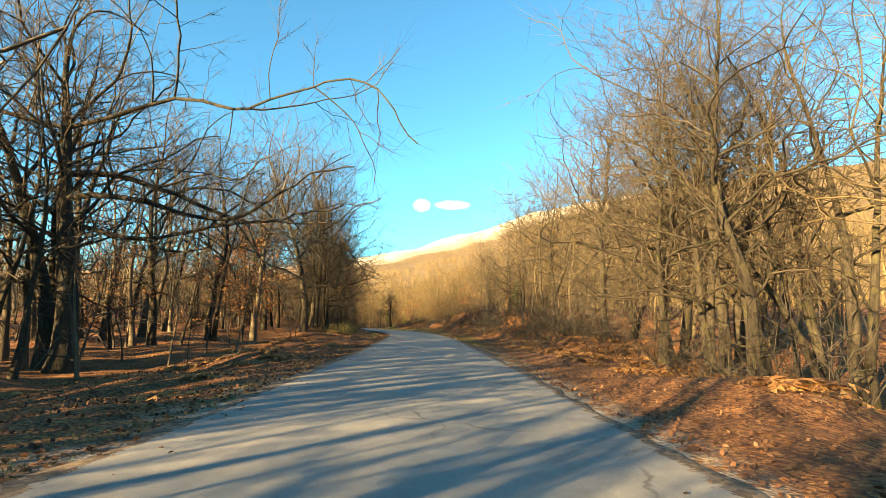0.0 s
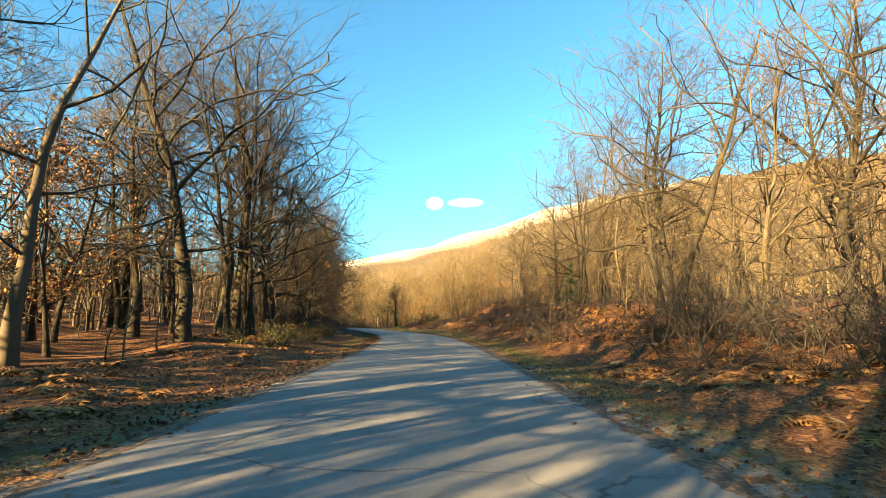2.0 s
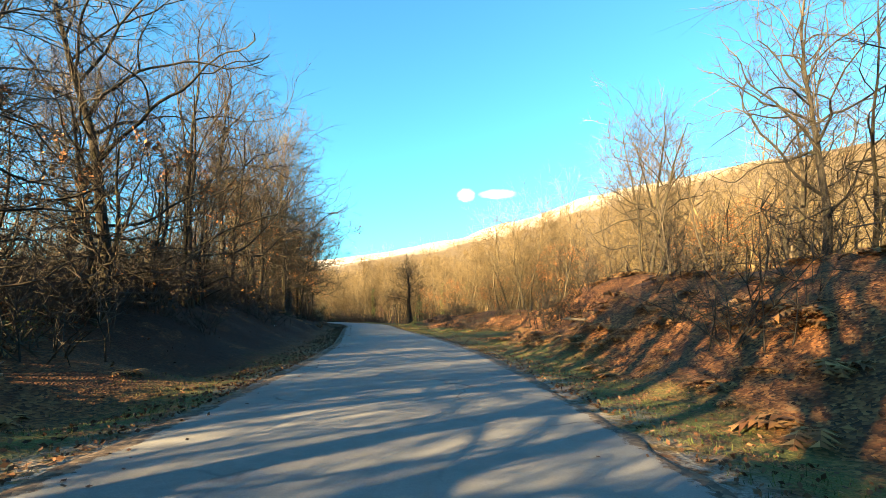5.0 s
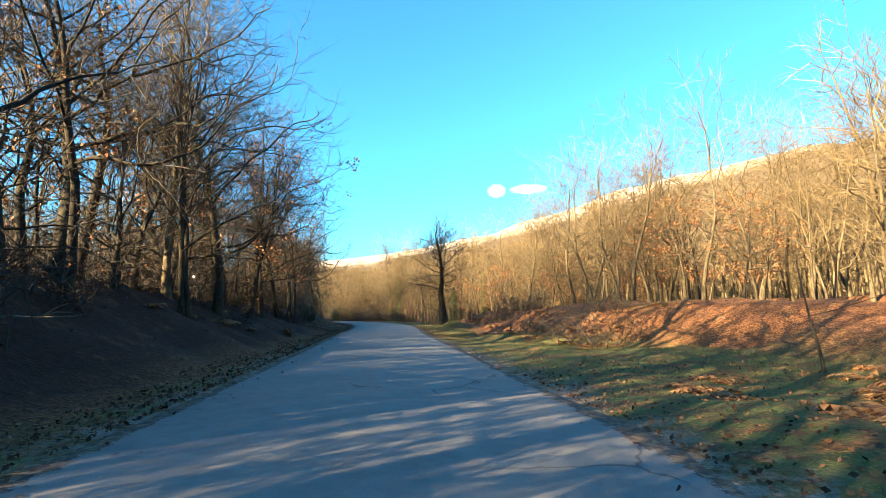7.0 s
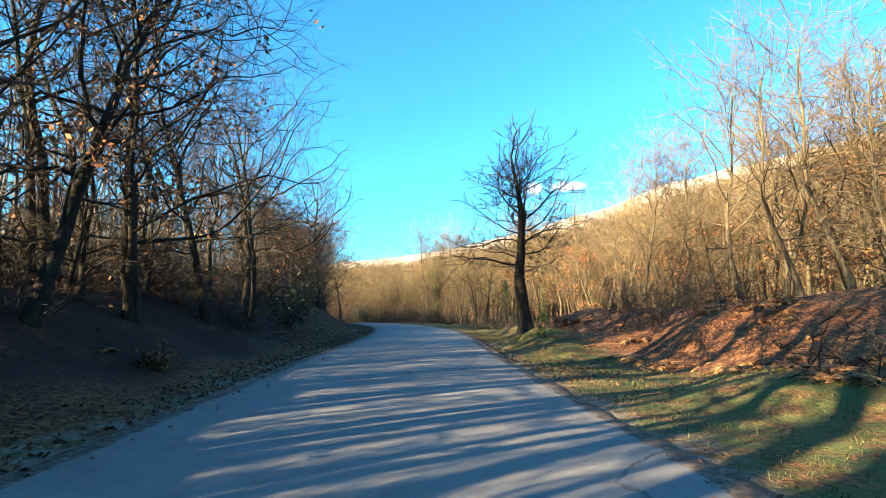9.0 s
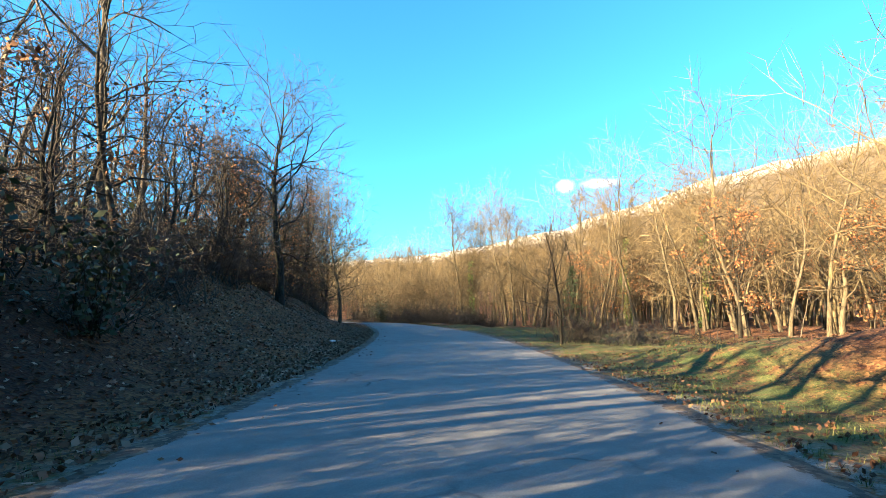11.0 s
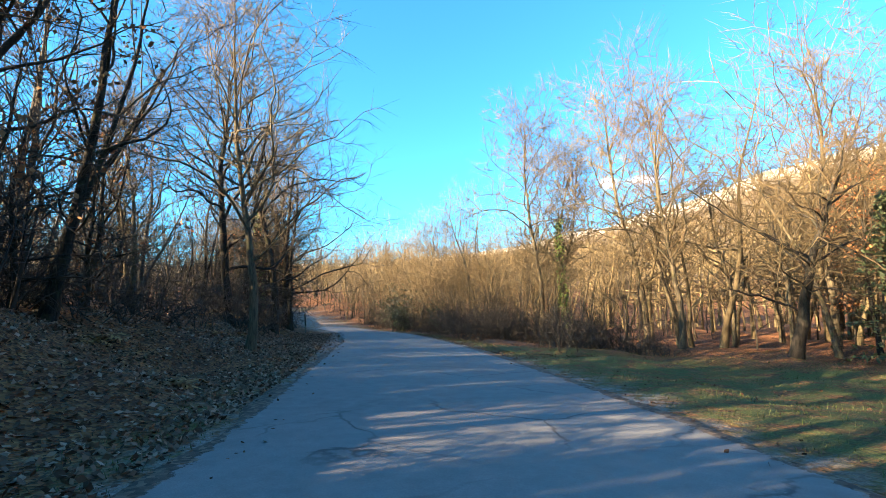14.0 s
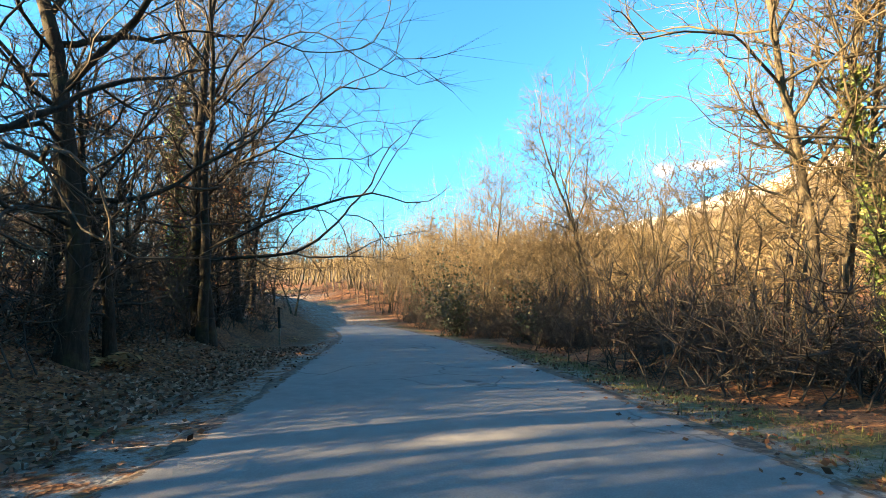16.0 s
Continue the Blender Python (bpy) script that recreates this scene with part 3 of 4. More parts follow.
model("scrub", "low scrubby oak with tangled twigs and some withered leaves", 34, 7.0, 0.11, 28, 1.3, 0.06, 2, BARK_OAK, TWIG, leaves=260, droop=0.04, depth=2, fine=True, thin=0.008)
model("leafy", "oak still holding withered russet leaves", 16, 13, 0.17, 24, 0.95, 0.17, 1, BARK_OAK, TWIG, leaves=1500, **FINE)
model("pale_a", "tall slender bare tree with pale bark", 17, 16.5, 0.17, 28, 0.92, 0.27, 1, BARK_PALE, TWIG_SUNLIT, rise=0.06, top=0.8, crook=0.15, **FAR)
model("pale_b", "bare pale-barked tree with two stems", 18, 16, 0.15, 26, 0.85, 0.25, 2, BARK_PALE, TWIG_SUNLIT, rise=0.06, **FAR)
model("ivied", "bare pale tree with an ivy-covered trunk", 19, 16, 0.17, 24, 0.82, 0.3, 1, BARK_PALE, TWIG_SUNLIT, ivy=1700, rise=0.05, **FAR)
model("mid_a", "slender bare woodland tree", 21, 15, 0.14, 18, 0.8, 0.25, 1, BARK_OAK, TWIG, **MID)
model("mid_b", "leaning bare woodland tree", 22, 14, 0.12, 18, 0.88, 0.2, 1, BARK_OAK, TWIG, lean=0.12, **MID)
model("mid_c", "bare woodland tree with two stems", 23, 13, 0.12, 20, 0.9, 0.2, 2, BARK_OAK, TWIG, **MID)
model("sunlit_a", "tall slender woodland tree in sunlit colours", 24, 15, 0.14, 20, 0.95, 0.22, 1, BARK_PALE, TWIG_SUNLIT, rise=0.06, top=0.8, crook=0.17, **MID)
model("sunlit_b", "bare woodland tree in sunlit colours", 25, 14, 0.12, 20, 0.9, 0.17, 1, BARK_PALE, TWIG_SUNLIT, lean=0.1, rise=0.05, **MID)
model("sunlit_c", "bare two-stemmed woodland tree in sunlit colours", 26, 13, 0.12, 22, 0.95, 0.17, 2, BARK_PALE, TWIG_SUNLIT, rise=0.05, **MID)
model("mid_leafy", "small oak with withered russet leaves", 27, 10, 0.10, 14, 1.1, 0.14, 1, BARK_OAK, TWIG, leaves=1300, **MID)
model("thorn", "bushy many-stemmed tree with a dense twiggy crown in sunlit colours", 45, 7.5, 0.09, 26, 1.5, 0.08, 3, BARK_PALE, TWIG_SUNLIT, rise=0.05, depth=2, fine=True, thin=0.012)
model("lone", "solitary dark bare tree with a thick trunk beside the road", 31, 9.8, 0.31, 34, 1.0, 0.3, 1, BARK_DARK, TWIG, rise=0.05, flare=16.0, fine=True, thin=0.0085, reach=((3.4, 2.6, 3.2, 0.2),))
model("field_oak", "squat spreading bare oak at the edge of the clearing", 32, 9.5, 0.26, 24, 1.35, 0.26, 1, BARK_DARK, TWIG_SUNLIT, **FINE)
model("young", "young bare tree standing in the grass clearing", 33, 6.6, 0.075, 20, 0.8, 0.26, 1, BARK_DARK, TWIG, fine=True, thin=0.006, rise=0.10, crook=0.15, depth=2, reach=((1.6, 3.3, 2.2, 0.5),))

# trees with a known place: kind, x, y, turn, size, width
KNOWN = [
    ("oak_big", -13.8, 18.0, 0.0, 1.0, 1.0), ("oak_a", -14.9, 19.2, 2.0, 1.0, 1.0),
    ("edge_d", 10.4, 18.5, 0.2, 1.15, 1.1), ("edge_a", 13.3, 22.0, 0.0, 1.05, 1.1), ("oak_b", 9.2, 14.2, 2.2, 0.95, 1.0), ("oak_c", 13.0, 17.0, 4.0, 1.0, 1.1), ("edge_b", 11.2, 23.2, -0.3, 1.05, 1.0),
    ("oak_a", 11.8, 26.5, 4.0, 1.0, 1.1), ("pale_b", 14.5, 29.0, 3.0, 0.95, 1.0),
    ("edge_b", 10.0, 45.3, 0.1, 1.15, 1.0), ("oak_a", 11.3, 48.6, 0.9, 1.1, 1.0), ("edge_a", 12.4, 38.0, 0.3, 0.95, 1.0), ("oak_b", 16.4, 42.8, 1.3, 0.9, 1.1), ("oak_c", 15.1, 47.2, 2.3, 0.9, 1.1),
    ("edge_d", 10.4, 63.8, 0.0, 1.15, 0.95), ("oak_c", 11.4, 62.8, 1.5, 1.12, 1.0), ("oak_a", 17.5, 64.6, 2.9, 0.9, 1.1), ("edge_c", 9.8, 73.5, 0.4, 0.92, 0.85), ("edge_b", 7.0, 84.0, -0.3, 0.78, 0.85), ("oak_b", 8.4, 84.4, 3.0, 0.78, 1.0), ("oak_c", 9.0, 91.0, 3.0, 0.6, 1.2),
    ("oak_c", 12.0, 79.0, 2.0, 0.75, 1.1), ("pale_b", 14.0, 70.0, 2.0, 0.8, 1.1), ("oak_b", 13.5, 56.0, 4.0, 0.85, 1.1),
    ("edge_a", -11.6, 41.4, 0.1, 1.2, 1.0), ("edge_b", -12.0, 45.2, -0.2, 1.25, 0.95), ("edge_d", -11.0, 46.1, 0.3, 1.15, 0.9), ("oak_a", -12.4, 47.5, 4.4, 1.25, 1.1), ("edge_c", -12.0, 51.7, 0.0, 1.05, 1.0),
    ("oak_b", -19.2, 48.8, 5.1, 1.1, 1.1), ("oak_a", -16.6, 45.8, 3.1, 1.1, 1.1), ("oak_c", -23.9, 48.0, 1.1, 1.1, 1.1), ("oak_b", -15.0, 31.7, 0.5, 1.0, 1.0), ("oak_a", -15.9, 27.2, 2.5, 1.0, 1.0),
    ("edge_c", -13.0, 55.5, 0.15, 1.05, 1.0), ("droop", -11.8, 58.5, 0.0, 0.8, 1.0), ("droop", -13.0, 62.0, 2.2, 1.0, 1.0), ("edge_a", -14.1, 68.7, 0.2, 0.95, 0.9), ("edge_d", -15.8, 75.5, 0.2, 1.0, 0.9), ("edge_c", -17.6, 82.0, -0.2, 1.05, 0.9),
    ("pale_a", -20.5, 94.5, 0.0, 1.0, 1.0), ("edge_b", -19.0, 88.0, 0.1, 1.1, 0.95), ("edge_d", -18.9, 93.5, -0.2, 1.0, 0.9),
    ("edge_a", -20.5, 98.0, 0.1, 1.05, 0.9), ("leafy", -21.0, 101.5, 0.7, 1.0, 1.0), ("leafy", -23.5, 110.0, 3.7, 0.95, 1.1), ("edge_b", -24.5, 113.5, 0.0, 0.95, 0.9), ("edge_d", -22.6, 105.5, 0.2, 1.0, 0.9),
    ("lone", -11.9, 114.5, 0.5, 0.87, 1.15), ("pale_a", -5.0, 128.0, 0.2, 0.75, 1.0), ("pale_a", -2.5, 131.5, 0.2, 0.8, 1.0), ("pale_b", 2.5, 126.0, 0.2, 0.85, 1.0), ("pale_a", 7.0, 125.8, 2.2, 0.95, 1.0),
    ("field_oak", -21.2, 166.0, 0.4, 1.0, 1.0), ("young", -17.65, 136.7, 1.0, 1.0, 1.0),
    ("pale_a", -32.4, 179.9, 0.9, 1.0, 1.0), ("pale_a", -17.8, 172.5, 2.0, 1.15, 1.0), ("pale_a", -26.5, 174.2, 4.0, 1.1, 1.0),
    ("ivied", -12.5, 165.0, 0.0, 1.0, 1.0), ("ivied", -31.5, 179.0, 1.5, 1.0, 1.0), ("pale_a", -24.9, 170.5, 3.0, 0.95, 1.0), ("pale_b", -15.1, 171.0, 3.0, 0.95, 1.0), ("edge_a", -47.2, 166.3, 0.0, 1.05, 0.95), ("ivied", -7.0, 160.0, 3.0, 1.0, 1.0), ("pale_b", -59.3, 205.2, 1.0, 0.8, 1.0),
    ("edge_d", -50.5, 171.5, 0.2, 1.15, 1.1), ("edge_c", -46.3, 161.9, 0.0, 1.1, 1.0), ("ivied", -55.0, 174.0, 2.5, 1.0, 1.1), ("oak_a", -57.2, 178.6, 2.0, 1.05, 1.2), ("droop", -48.0, 167.5, 1.0, 0.8, 1.0), ("pale_a", -40.0, 156.5, 4.0, 0.95, 1.0), ("oak_a", -32.5, 136.0, 2.6, 0.9, 1.1),
    ("leafy", -41.8, 147.8, 0.0, 0.9, 1.1), ("leafy", -39.8, 143.2, 2.0, 0.9, 1.1), ("mid_leafy", -14.2, 27.0, 0.0, 0.6, 1.2), ("mid_leafy", -16.0, 24.0, 2.0, 0.6, 1.2), ("mid_leafy", -12.5, 31.0, 1.0, 0.5, 1.2),
    ("oak_b", 9.5, 21.5, 5.0, 1.0, 1.0), ("oak_c", 12.0, 31.0, 1.0, 0.95, 1.0), ("oak_b", 12.0, 14.5, 0.4, 1.0, 1.0), ("pale_b", 9.8, 134.6, 1.0, 1.0, 1.0),
]
taken = []
# trees on the left bank and beside the bend: kind, length along the road, offset, turn, size
for kind, s, d, turn, size in (
        ("droop", 72, -10.0, 0.0, 0.9), ("droop", 86, -9.6, 2.0, 0.85), ("droop", 97, -9.8, 4.0, 0.9), ("droop", 106, -9.0, 1.0, 0.85), ("leafy", 92, -10.5, 2.0, 0.95), ("droop", 118, -9.6, 5.0, 0.95),
        ("leafy", 104, -11.5, 4.0, 1.05), ("oak_b", 110, -11.0, 4.0, 1.05), ("droop", 151, -10.5, 3.0, 0.95), ("oak_c", 160, -9.5, 3.0, 1.0), ("droop", 196, -8.0, 3.0, 1.0), ("oak_a", 204, -8.5, 3.0, 1.0),
        ("scrub", 66, -10.0, 0.0, 0.9), ("scrub", 70, -9.0, 1.0, 1.0), ("scrub", 74.5, -9.3, 2.0, 1.05), ("scrub", 79, -9.0, 3.0, 1.0), ("scrub", 82, -10.4, 4.0, 1.1), ("scrub", 89, -9.2, 5.0, 1.0), ("scrub", 94, -9.0, 6.0, 0.95),
        ("scrub", 99.5, -9.4, 0.5, 1.0), ("scrub", 103, -10.2, 1.5, 1.05), ("scrub", 109, -9.2, 2.5, 0.95), ("scrub", 113, -9.6, 3.5, 1.0), ("scrub", 122, -9.4, 4.5, 1.0), ("scrub", 127, -10.5, 5.5, 0.9),
        ("scrub", 154, -9.6, 0.2, 0.9), ("scrub", 134, -11.0, 1.2, 0.9), ("scrub", 138, -10.2, 2.2, 1.0), ("scrub", 142.5, -11.2, 3.2, 1.05), ("scrub", 147, -10.4, 4.2, 1.0), ("scrub", 159, -10.0, 5.2, 1.0), ("scrub", 164, -10.6, 0.4, 1.1), ("leafy", 145, -12.0, 1.0, 0.85), ("leafy", 151, -12.5, 3.0, 0.9), ("mid_leafy", 140, -13.0, 1.0, 1.1), ("mid_leafy", 156, -12.0, 4.0, 1.0), ("scrub", 180, -8.4, 3.2, 0.8), ("scrub", 184, -8.8, 4.2, 1.05), ("scrub", 189, -7.6, 5.2, 1.0), ("scrub", 193, -8.8, 0.6, 1.0),
        ("scrub", 186.5, -7.4, 1.0, 0.9), ("droop", 191, -9.5, 4.0, 0.9),
        ("oak_a", 30, 11.5, 0.0, 1.05), ("pale_a", 205, 9.0, 1.0, 0.9), ("pale_b", 192, 10.5, 2.0, 0.95), ("pale_a", 180, 12.0, 5.0, 1.1),
        ("thorn", 184, 9.5, 0.0, 0.9), ("thorn", 190, 8.0, 1.0, 0.8), ("thorn", 196, 9.0, 2.0, 1.0), ("thorn", 201, 7.5, 3.0, 0.9), ("thorn", 207, 10.0, 4.0, 1.1), ("thorn", 213, 8.5, 5.0, 1.1), ("thorn", 220, 10.0, 6.0, 1.2), ("thorn", 228, 9.0, 0.5, 1.2),
        ("thorn", 172, 13.5, 1.5, 0.9), ("thorn", 177, 11.0, 2.5, 0.8), ("thorn", 236, 8.0, 3.5, 1.2), ("thorn", 199, 14.0, 4.5, 1.25), ("thorn", 210, 15.0, 5.5, 1.3), ("thorn", 188, 15.0, 0.8, 1.2)):
    x, y = (float(v) for v in road_at(s, d))
    KNOWN.append((kind, x, y, turn, size, 1.0))
for kind, x, y, turn, size, wide in KNOWN:
    if kind.startswith("edge"):
        s_, d_ = (float(v[0]) for v in to_road(x, y))
        mx, my = road_at(s_, 0.0)
        turn += math.atan2(float(my) - y, float(mx) - x)
    put(MODELS[kind], x, y, turn, size, wide)
    taken.append((x, y))

rnd = np.random.RandomState(5)


def scatter(count, s_range, d_range, kinds, gap, sizes, ok=None):
    """Fills a stretch beside the road with trees, keeping a gap between them."""
    made = 0
    for _ in range(count * 30):
        if made >= count:
            break
        s, d = rnd.uniform(*s_range), rnd.uniform(*d_range)
        if ok and not ok(s, d):
            continue
        x, y = (float(v) for v in road_at(s, d))
        back = to_road(x, y)[1][0]
        if abs(back) < 5.0 or (s < 165 and abs(back) < abs(d) - 1):
            continue
        g = gap * (0.8 if abs(d) < 20 else 1.1)
        if (x + 21.8) ** 2 + (y - 160.5) ** 2 < 30:
            continue    # open grass in front of the squat oak
        if any((x - a) ** 2 + (y - b) ** 2 < g * g for a, b in taken):
            continue
        taken.append((x, y))
        put(MODELS[kinds[rnd.randint(len(kinds))]], x, y, rnd.rand() * 6.28, rnd.uniform(*sizes), rnd.uniform(0.85, 1.15), lean=tuple(rnd.randn(2) * 0.03))
        made += 1


scatter(8, (56, 205), (-14, -9.0), ["oak_a", "oak_b", "oak_c", "leafy", "pale_b"], 4.0, (0.75, 1.05))
scatter(24, (-20, 55), (-22, -11), ["mid_a", "mid_b", "mid_c", "mid_leafy"], 2.6, (0.85, 1.1))
scatter(26, (50, 160), (-22, -9.5), ["mid_a", "mid_b", "mid_c", "mid_a", "mid_leafy"], 2.4, (0.7, 1.1))
scatter(30, (-5, 85), (11, 28), ["sunlit_a", "sunlit_b", "sunlit_c", "mid_a", "mid_c"], 2.7, (0.6, 0.95))
scatter(32, (86, 112), (20, 36), ["sunlit_a", "sunlit_b", "sunlit_c", "sunlit_a", "mid_leafy"], 2.4, (0.75, 1.0))
scatter(42, (112, 142), (17, 32), ["sunlit_a", "sunlit_b", "sunlit_c", "sunlit_a", "mid_leafy"], 2.4, (0.75, 1.05))
scatter(42, (140, 174), (18, 32), ["sunlit_a", "sunlit_b", "sunlit_c", "sunlit_a", "mid_leafy"], 2.3, (0.8, 1.1))
scatter(14, (208, 300), (-16, -5.5), ["mid_a", "mid_c", "sunlit_b", "sunlit_c"], 2.6, (0.9, 1.2))
scatter(34, (184, 275), (14, 34), ["sunlit_a", "sunlit_b", "sunlit_c", "sunlit_a"], 2.4, (0.9, 1.25))
for ob in MODELS.values():
    discard(ob)


# ---- the woods further back ----
def low_tree(seed, height, limbs, depth, thick, spread=0.9, stem=0.0105, first=0.2):
    """Points and faces of a plain bare tree for the back of the wood."""
    rnd = np.random.RandomState(seed)
    t = Tubes()
    branch_out(t, t, [], rnd, height, stem * height, limbs, spread, first, 1, False, 0.05, 0.0, thick, 0.05, 0.8, (), depth, 0.22)
    return np.vstack(t.v), t.faces()


def slope_tree(seed, height):
    """Points and faces of a bare tree on the far slope: a stem and a round head of rising branches."""
    rnd = np.random.RandomState(seed)
    t = Tubes()
    t.add(np.array([(0, 0, -0.5), (0.2 * rnd.randn(), 0.2 * rnd.randn(), height * 0.45), (0.3 * rnd.randn(), 0.3 * rnd.randn(), height)]), [0.17, 0.12, 0.04], 3)
    for i in range(30):
        at = 0.2 + 0.72 * rnd.rand()
        a = i * 2.4 + rnd.rand()
        out = height * 0.42 * math.sin(math.pi * (0.22 + 0.62 * at)) * (0.6 + 0.5 * rnd.rand())
        p = np.array([0, 0, at * height])
        t.spike(p, p + np.array([math.cos(a) * out, math.sin(a) * out, out * (0.1 + 0.6 * rnd.rand())]), 0.075)
    return np.vstack(t.v), t.faces()


def make_woods(name, label, places, shapes, material, seed, sizes=(0.75, 1.15)):
    """Many trees joined into one mesh."""
    r = np.random.RandomState(seed)
    vs, fs, n = [], [], 0
    zs = land(places[:, 0], places[:, 1])
    for (x, y), z in zip(places, zs):
        v, f = shapes[r.randint(len(shapes))]
        a, k = r.rand() * 6.28, r.uniform(*sizes)
        c, q = math.cos(a) * k, math.sin(a) * k
        w = np.stack([v[:, 0] * c - v[:, 1] * q + x, v[:, 0] * q + v[:, 1] * c + y, v[:, 2] * k + z], 1)
        vs.append(w)
        fs += [tuple(k + n for k in face) for face in f]
        n += len(v)
    ob = mesh_object(name, np.vstack(vs), fs, material, None, True)
    return tagged(ob, label, "woodland", kind="stuff")


def places_beside(count, s_range, d_range, seed, gap=1.6):
    r = np.random.RandomState(seed)
    s = r.uniform(*s_range, count * 3)
    d = r.uniform(*d_range, count * 3)
    x, y = road_at(s, d)
    s2, d2 = to_road(x, y)
    keep = (np.abs(d2) > min(abs(d_range[0]), abs(d_range[1])) - 0.5) & (np.sign(d2) == np.sign(d_range[1] + d_range[0]))
    return np.stack([x, y], 1)[keep][:count]


def wood_block(count, x_range, y_range, seed):
    """Places over a block of land, clear of the road."""
    r = np.random.RandomState(seed)
    p = np.stack([r.uniform(*x_range, count * 2), r.uniform(*y_range, count * 2)], 1)
    return p[np.abs(to_road(p[:, 0], p[:, 1])[1]) > 12][:count]


def wood_towards_sun(count, s_range, d_range, seed):
    """Places, towards the sun, for left-hand trees added to shade a stretch of road."""
    r = np.random.RandomState(seed)
    x, y = road_at(r.uniform(*s_range, count * 3), r.uniform(*d_range, count * 3))
    k = r.uniform(14, 52, count * 3)
    p = np.stack([x - 0.707 * k, y - 0.707 * k], 1)
    return p[to_road(p[:, 0], p[:, 1])[1] < -12.5][:count]


def thinned(p, s_range, d_range, part, seed):
    """Leaves a gap in the wood through which the sun reaches a stretch beside the road."""
    r = np.random.RandomState(seed)
    c = [float(a - b) for a, b in (road_at(s, d) for s in s_range for d in d_range)]
    v = p[:, 0] - p[:, 1]
    return p[~((v > min(c)) & (v < max(c)) & (r.rand(len(p)) < part))]


SHADE_SHAPES = [low_tree(40 + i, h, 8, 1, 0.018, 0.9, 0.014) for i, h in enumerate((15, 13.5, 12, 14, 10, 16))]
FAR_SHAPES = [low_tree(50 + i, h, 8, 1, 0.024) for i, h in enumerate((15, 13, 12, 16))]
SLOPE_SHAPES = [slope_tree(60 + i, h) for i, h in enumerate((13, 11, 10, 12, 9))]
SAPLINGS = [low_tree(80 + i, h, 6, 0, 0.010, 1.1) for i, h in enumerate((4.0, 3.0, 5.0, 2.4))]
BRUSH = [low_tree(90 + i, h, 18, 0, 0.014, 1.2, 0.010, 0.05) for i, h in enumerate((7.0, 5.5, 8.0, 6.0))]
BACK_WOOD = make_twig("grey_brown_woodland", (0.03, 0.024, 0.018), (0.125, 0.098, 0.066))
# the same wood again, with sunlight put into its colour
BACK_SUNLIT = make_twig("sunlit_woodland", (0.052, 0.038, 0.018), (0.20, 0.148, 0.072))
# left-hand wood, with trees added behind the start and sunward for shade
shade = np.vstack([places_beside(120, (-60, 30), (-45, -13), 2), places_beside(70, (-70, 15), (-50, -12), 26), places_beside(105, (-10, 230), (-32, -12), 21),
                   wood_towards_sun(12, (82, 100), (-3, 6), 48), wood_towards_sun(15, (6, 34), (4, 14), 39), wood_towards_sun(22, (28, 72), (3, 12), 32), wood_towards_sun(22, (168, 190), (-3, 8), 33), places_beside(34, (138, 170), (-36, -13), 34)])
shade = thinned(thinned(shade, (95, 106), (5, 14), 0.5, 35), (46, 62), (-9, -5), 0.85, 36)
deep = np.vstack([places_beside(40, (-60, 50), (-55, -20), 1), places_beside(60, (50, 260), (-55, -20), 10), wood_block(70, (-150, -62), (105, 250), 22), wood_block(45, (-140, -75), (175, 222), 28)])
shade = thinned(shade, (172, 200), (-14, -6), 0.8, 45)
shade = thinned(shade, (62, 128), (-14, -7), 0.72, 49)
deep = thinned(thinned(deep, (95, 106), (5, 14), 0.5, 37), (62, 128), (-14, -7), 0.72, 50)
deep = thinned(deep, (172, 200), (-14, -6), 0.8, 51)
shade = np.vstack([shade, places_beside(36, (14, 70), (-42, -15), 43)])
deep = np.vstack([deep, places_beside(150, (15, 135), (-92, -52), 42)])
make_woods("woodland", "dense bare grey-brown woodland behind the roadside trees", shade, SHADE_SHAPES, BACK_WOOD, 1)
# extra low trees, sized so that their shadows end on the clearing
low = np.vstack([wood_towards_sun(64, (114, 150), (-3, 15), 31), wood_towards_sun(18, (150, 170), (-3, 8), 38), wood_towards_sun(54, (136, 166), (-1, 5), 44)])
make_woods("woodland", "low dense grey-brown trees added to shade the road", low, SHADE_SHAPES, BACK_WOOD, 13, (0.5, 0.75))
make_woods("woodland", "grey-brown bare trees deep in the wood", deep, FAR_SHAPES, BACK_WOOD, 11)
make_woods("woodland", "dense sunlit pale bare woodland behind the clearing", np.vstack([places_beside(110, (-5, 90), (24, 70), 3), places_beside(290, (85, 178), (26, 62), 4), places_beside(190, (165, 300), (14, 60), 5), wood_block(150, (-150, -45), (205, 330), 23), wood_block(100, (-140, -68), (212, 300), 27)]), FAR_SHAPES, BACK_SUNLIT, 2)
# paler still: sunlight on the hill is part of this twig colour
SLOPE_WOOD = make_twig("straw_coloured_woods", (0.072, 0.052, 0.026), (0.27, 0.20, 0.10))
r = np.random.RandomState(9)
az, dist = np.radians(r.uniform(-55, 72, 4600)), 92 + 560 * r.rand(4600) ** 1.7
far_xy = np.stack([np.sin(az) * dist, 80 + np.cos(az) * dist], 1)
fs_, fd_ = to_road(far_xy[:, 0], far_xy[:, 1])
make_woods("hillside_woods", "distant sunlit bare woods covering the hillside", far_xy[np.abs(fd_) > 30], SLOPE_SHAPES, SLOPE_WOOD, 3)
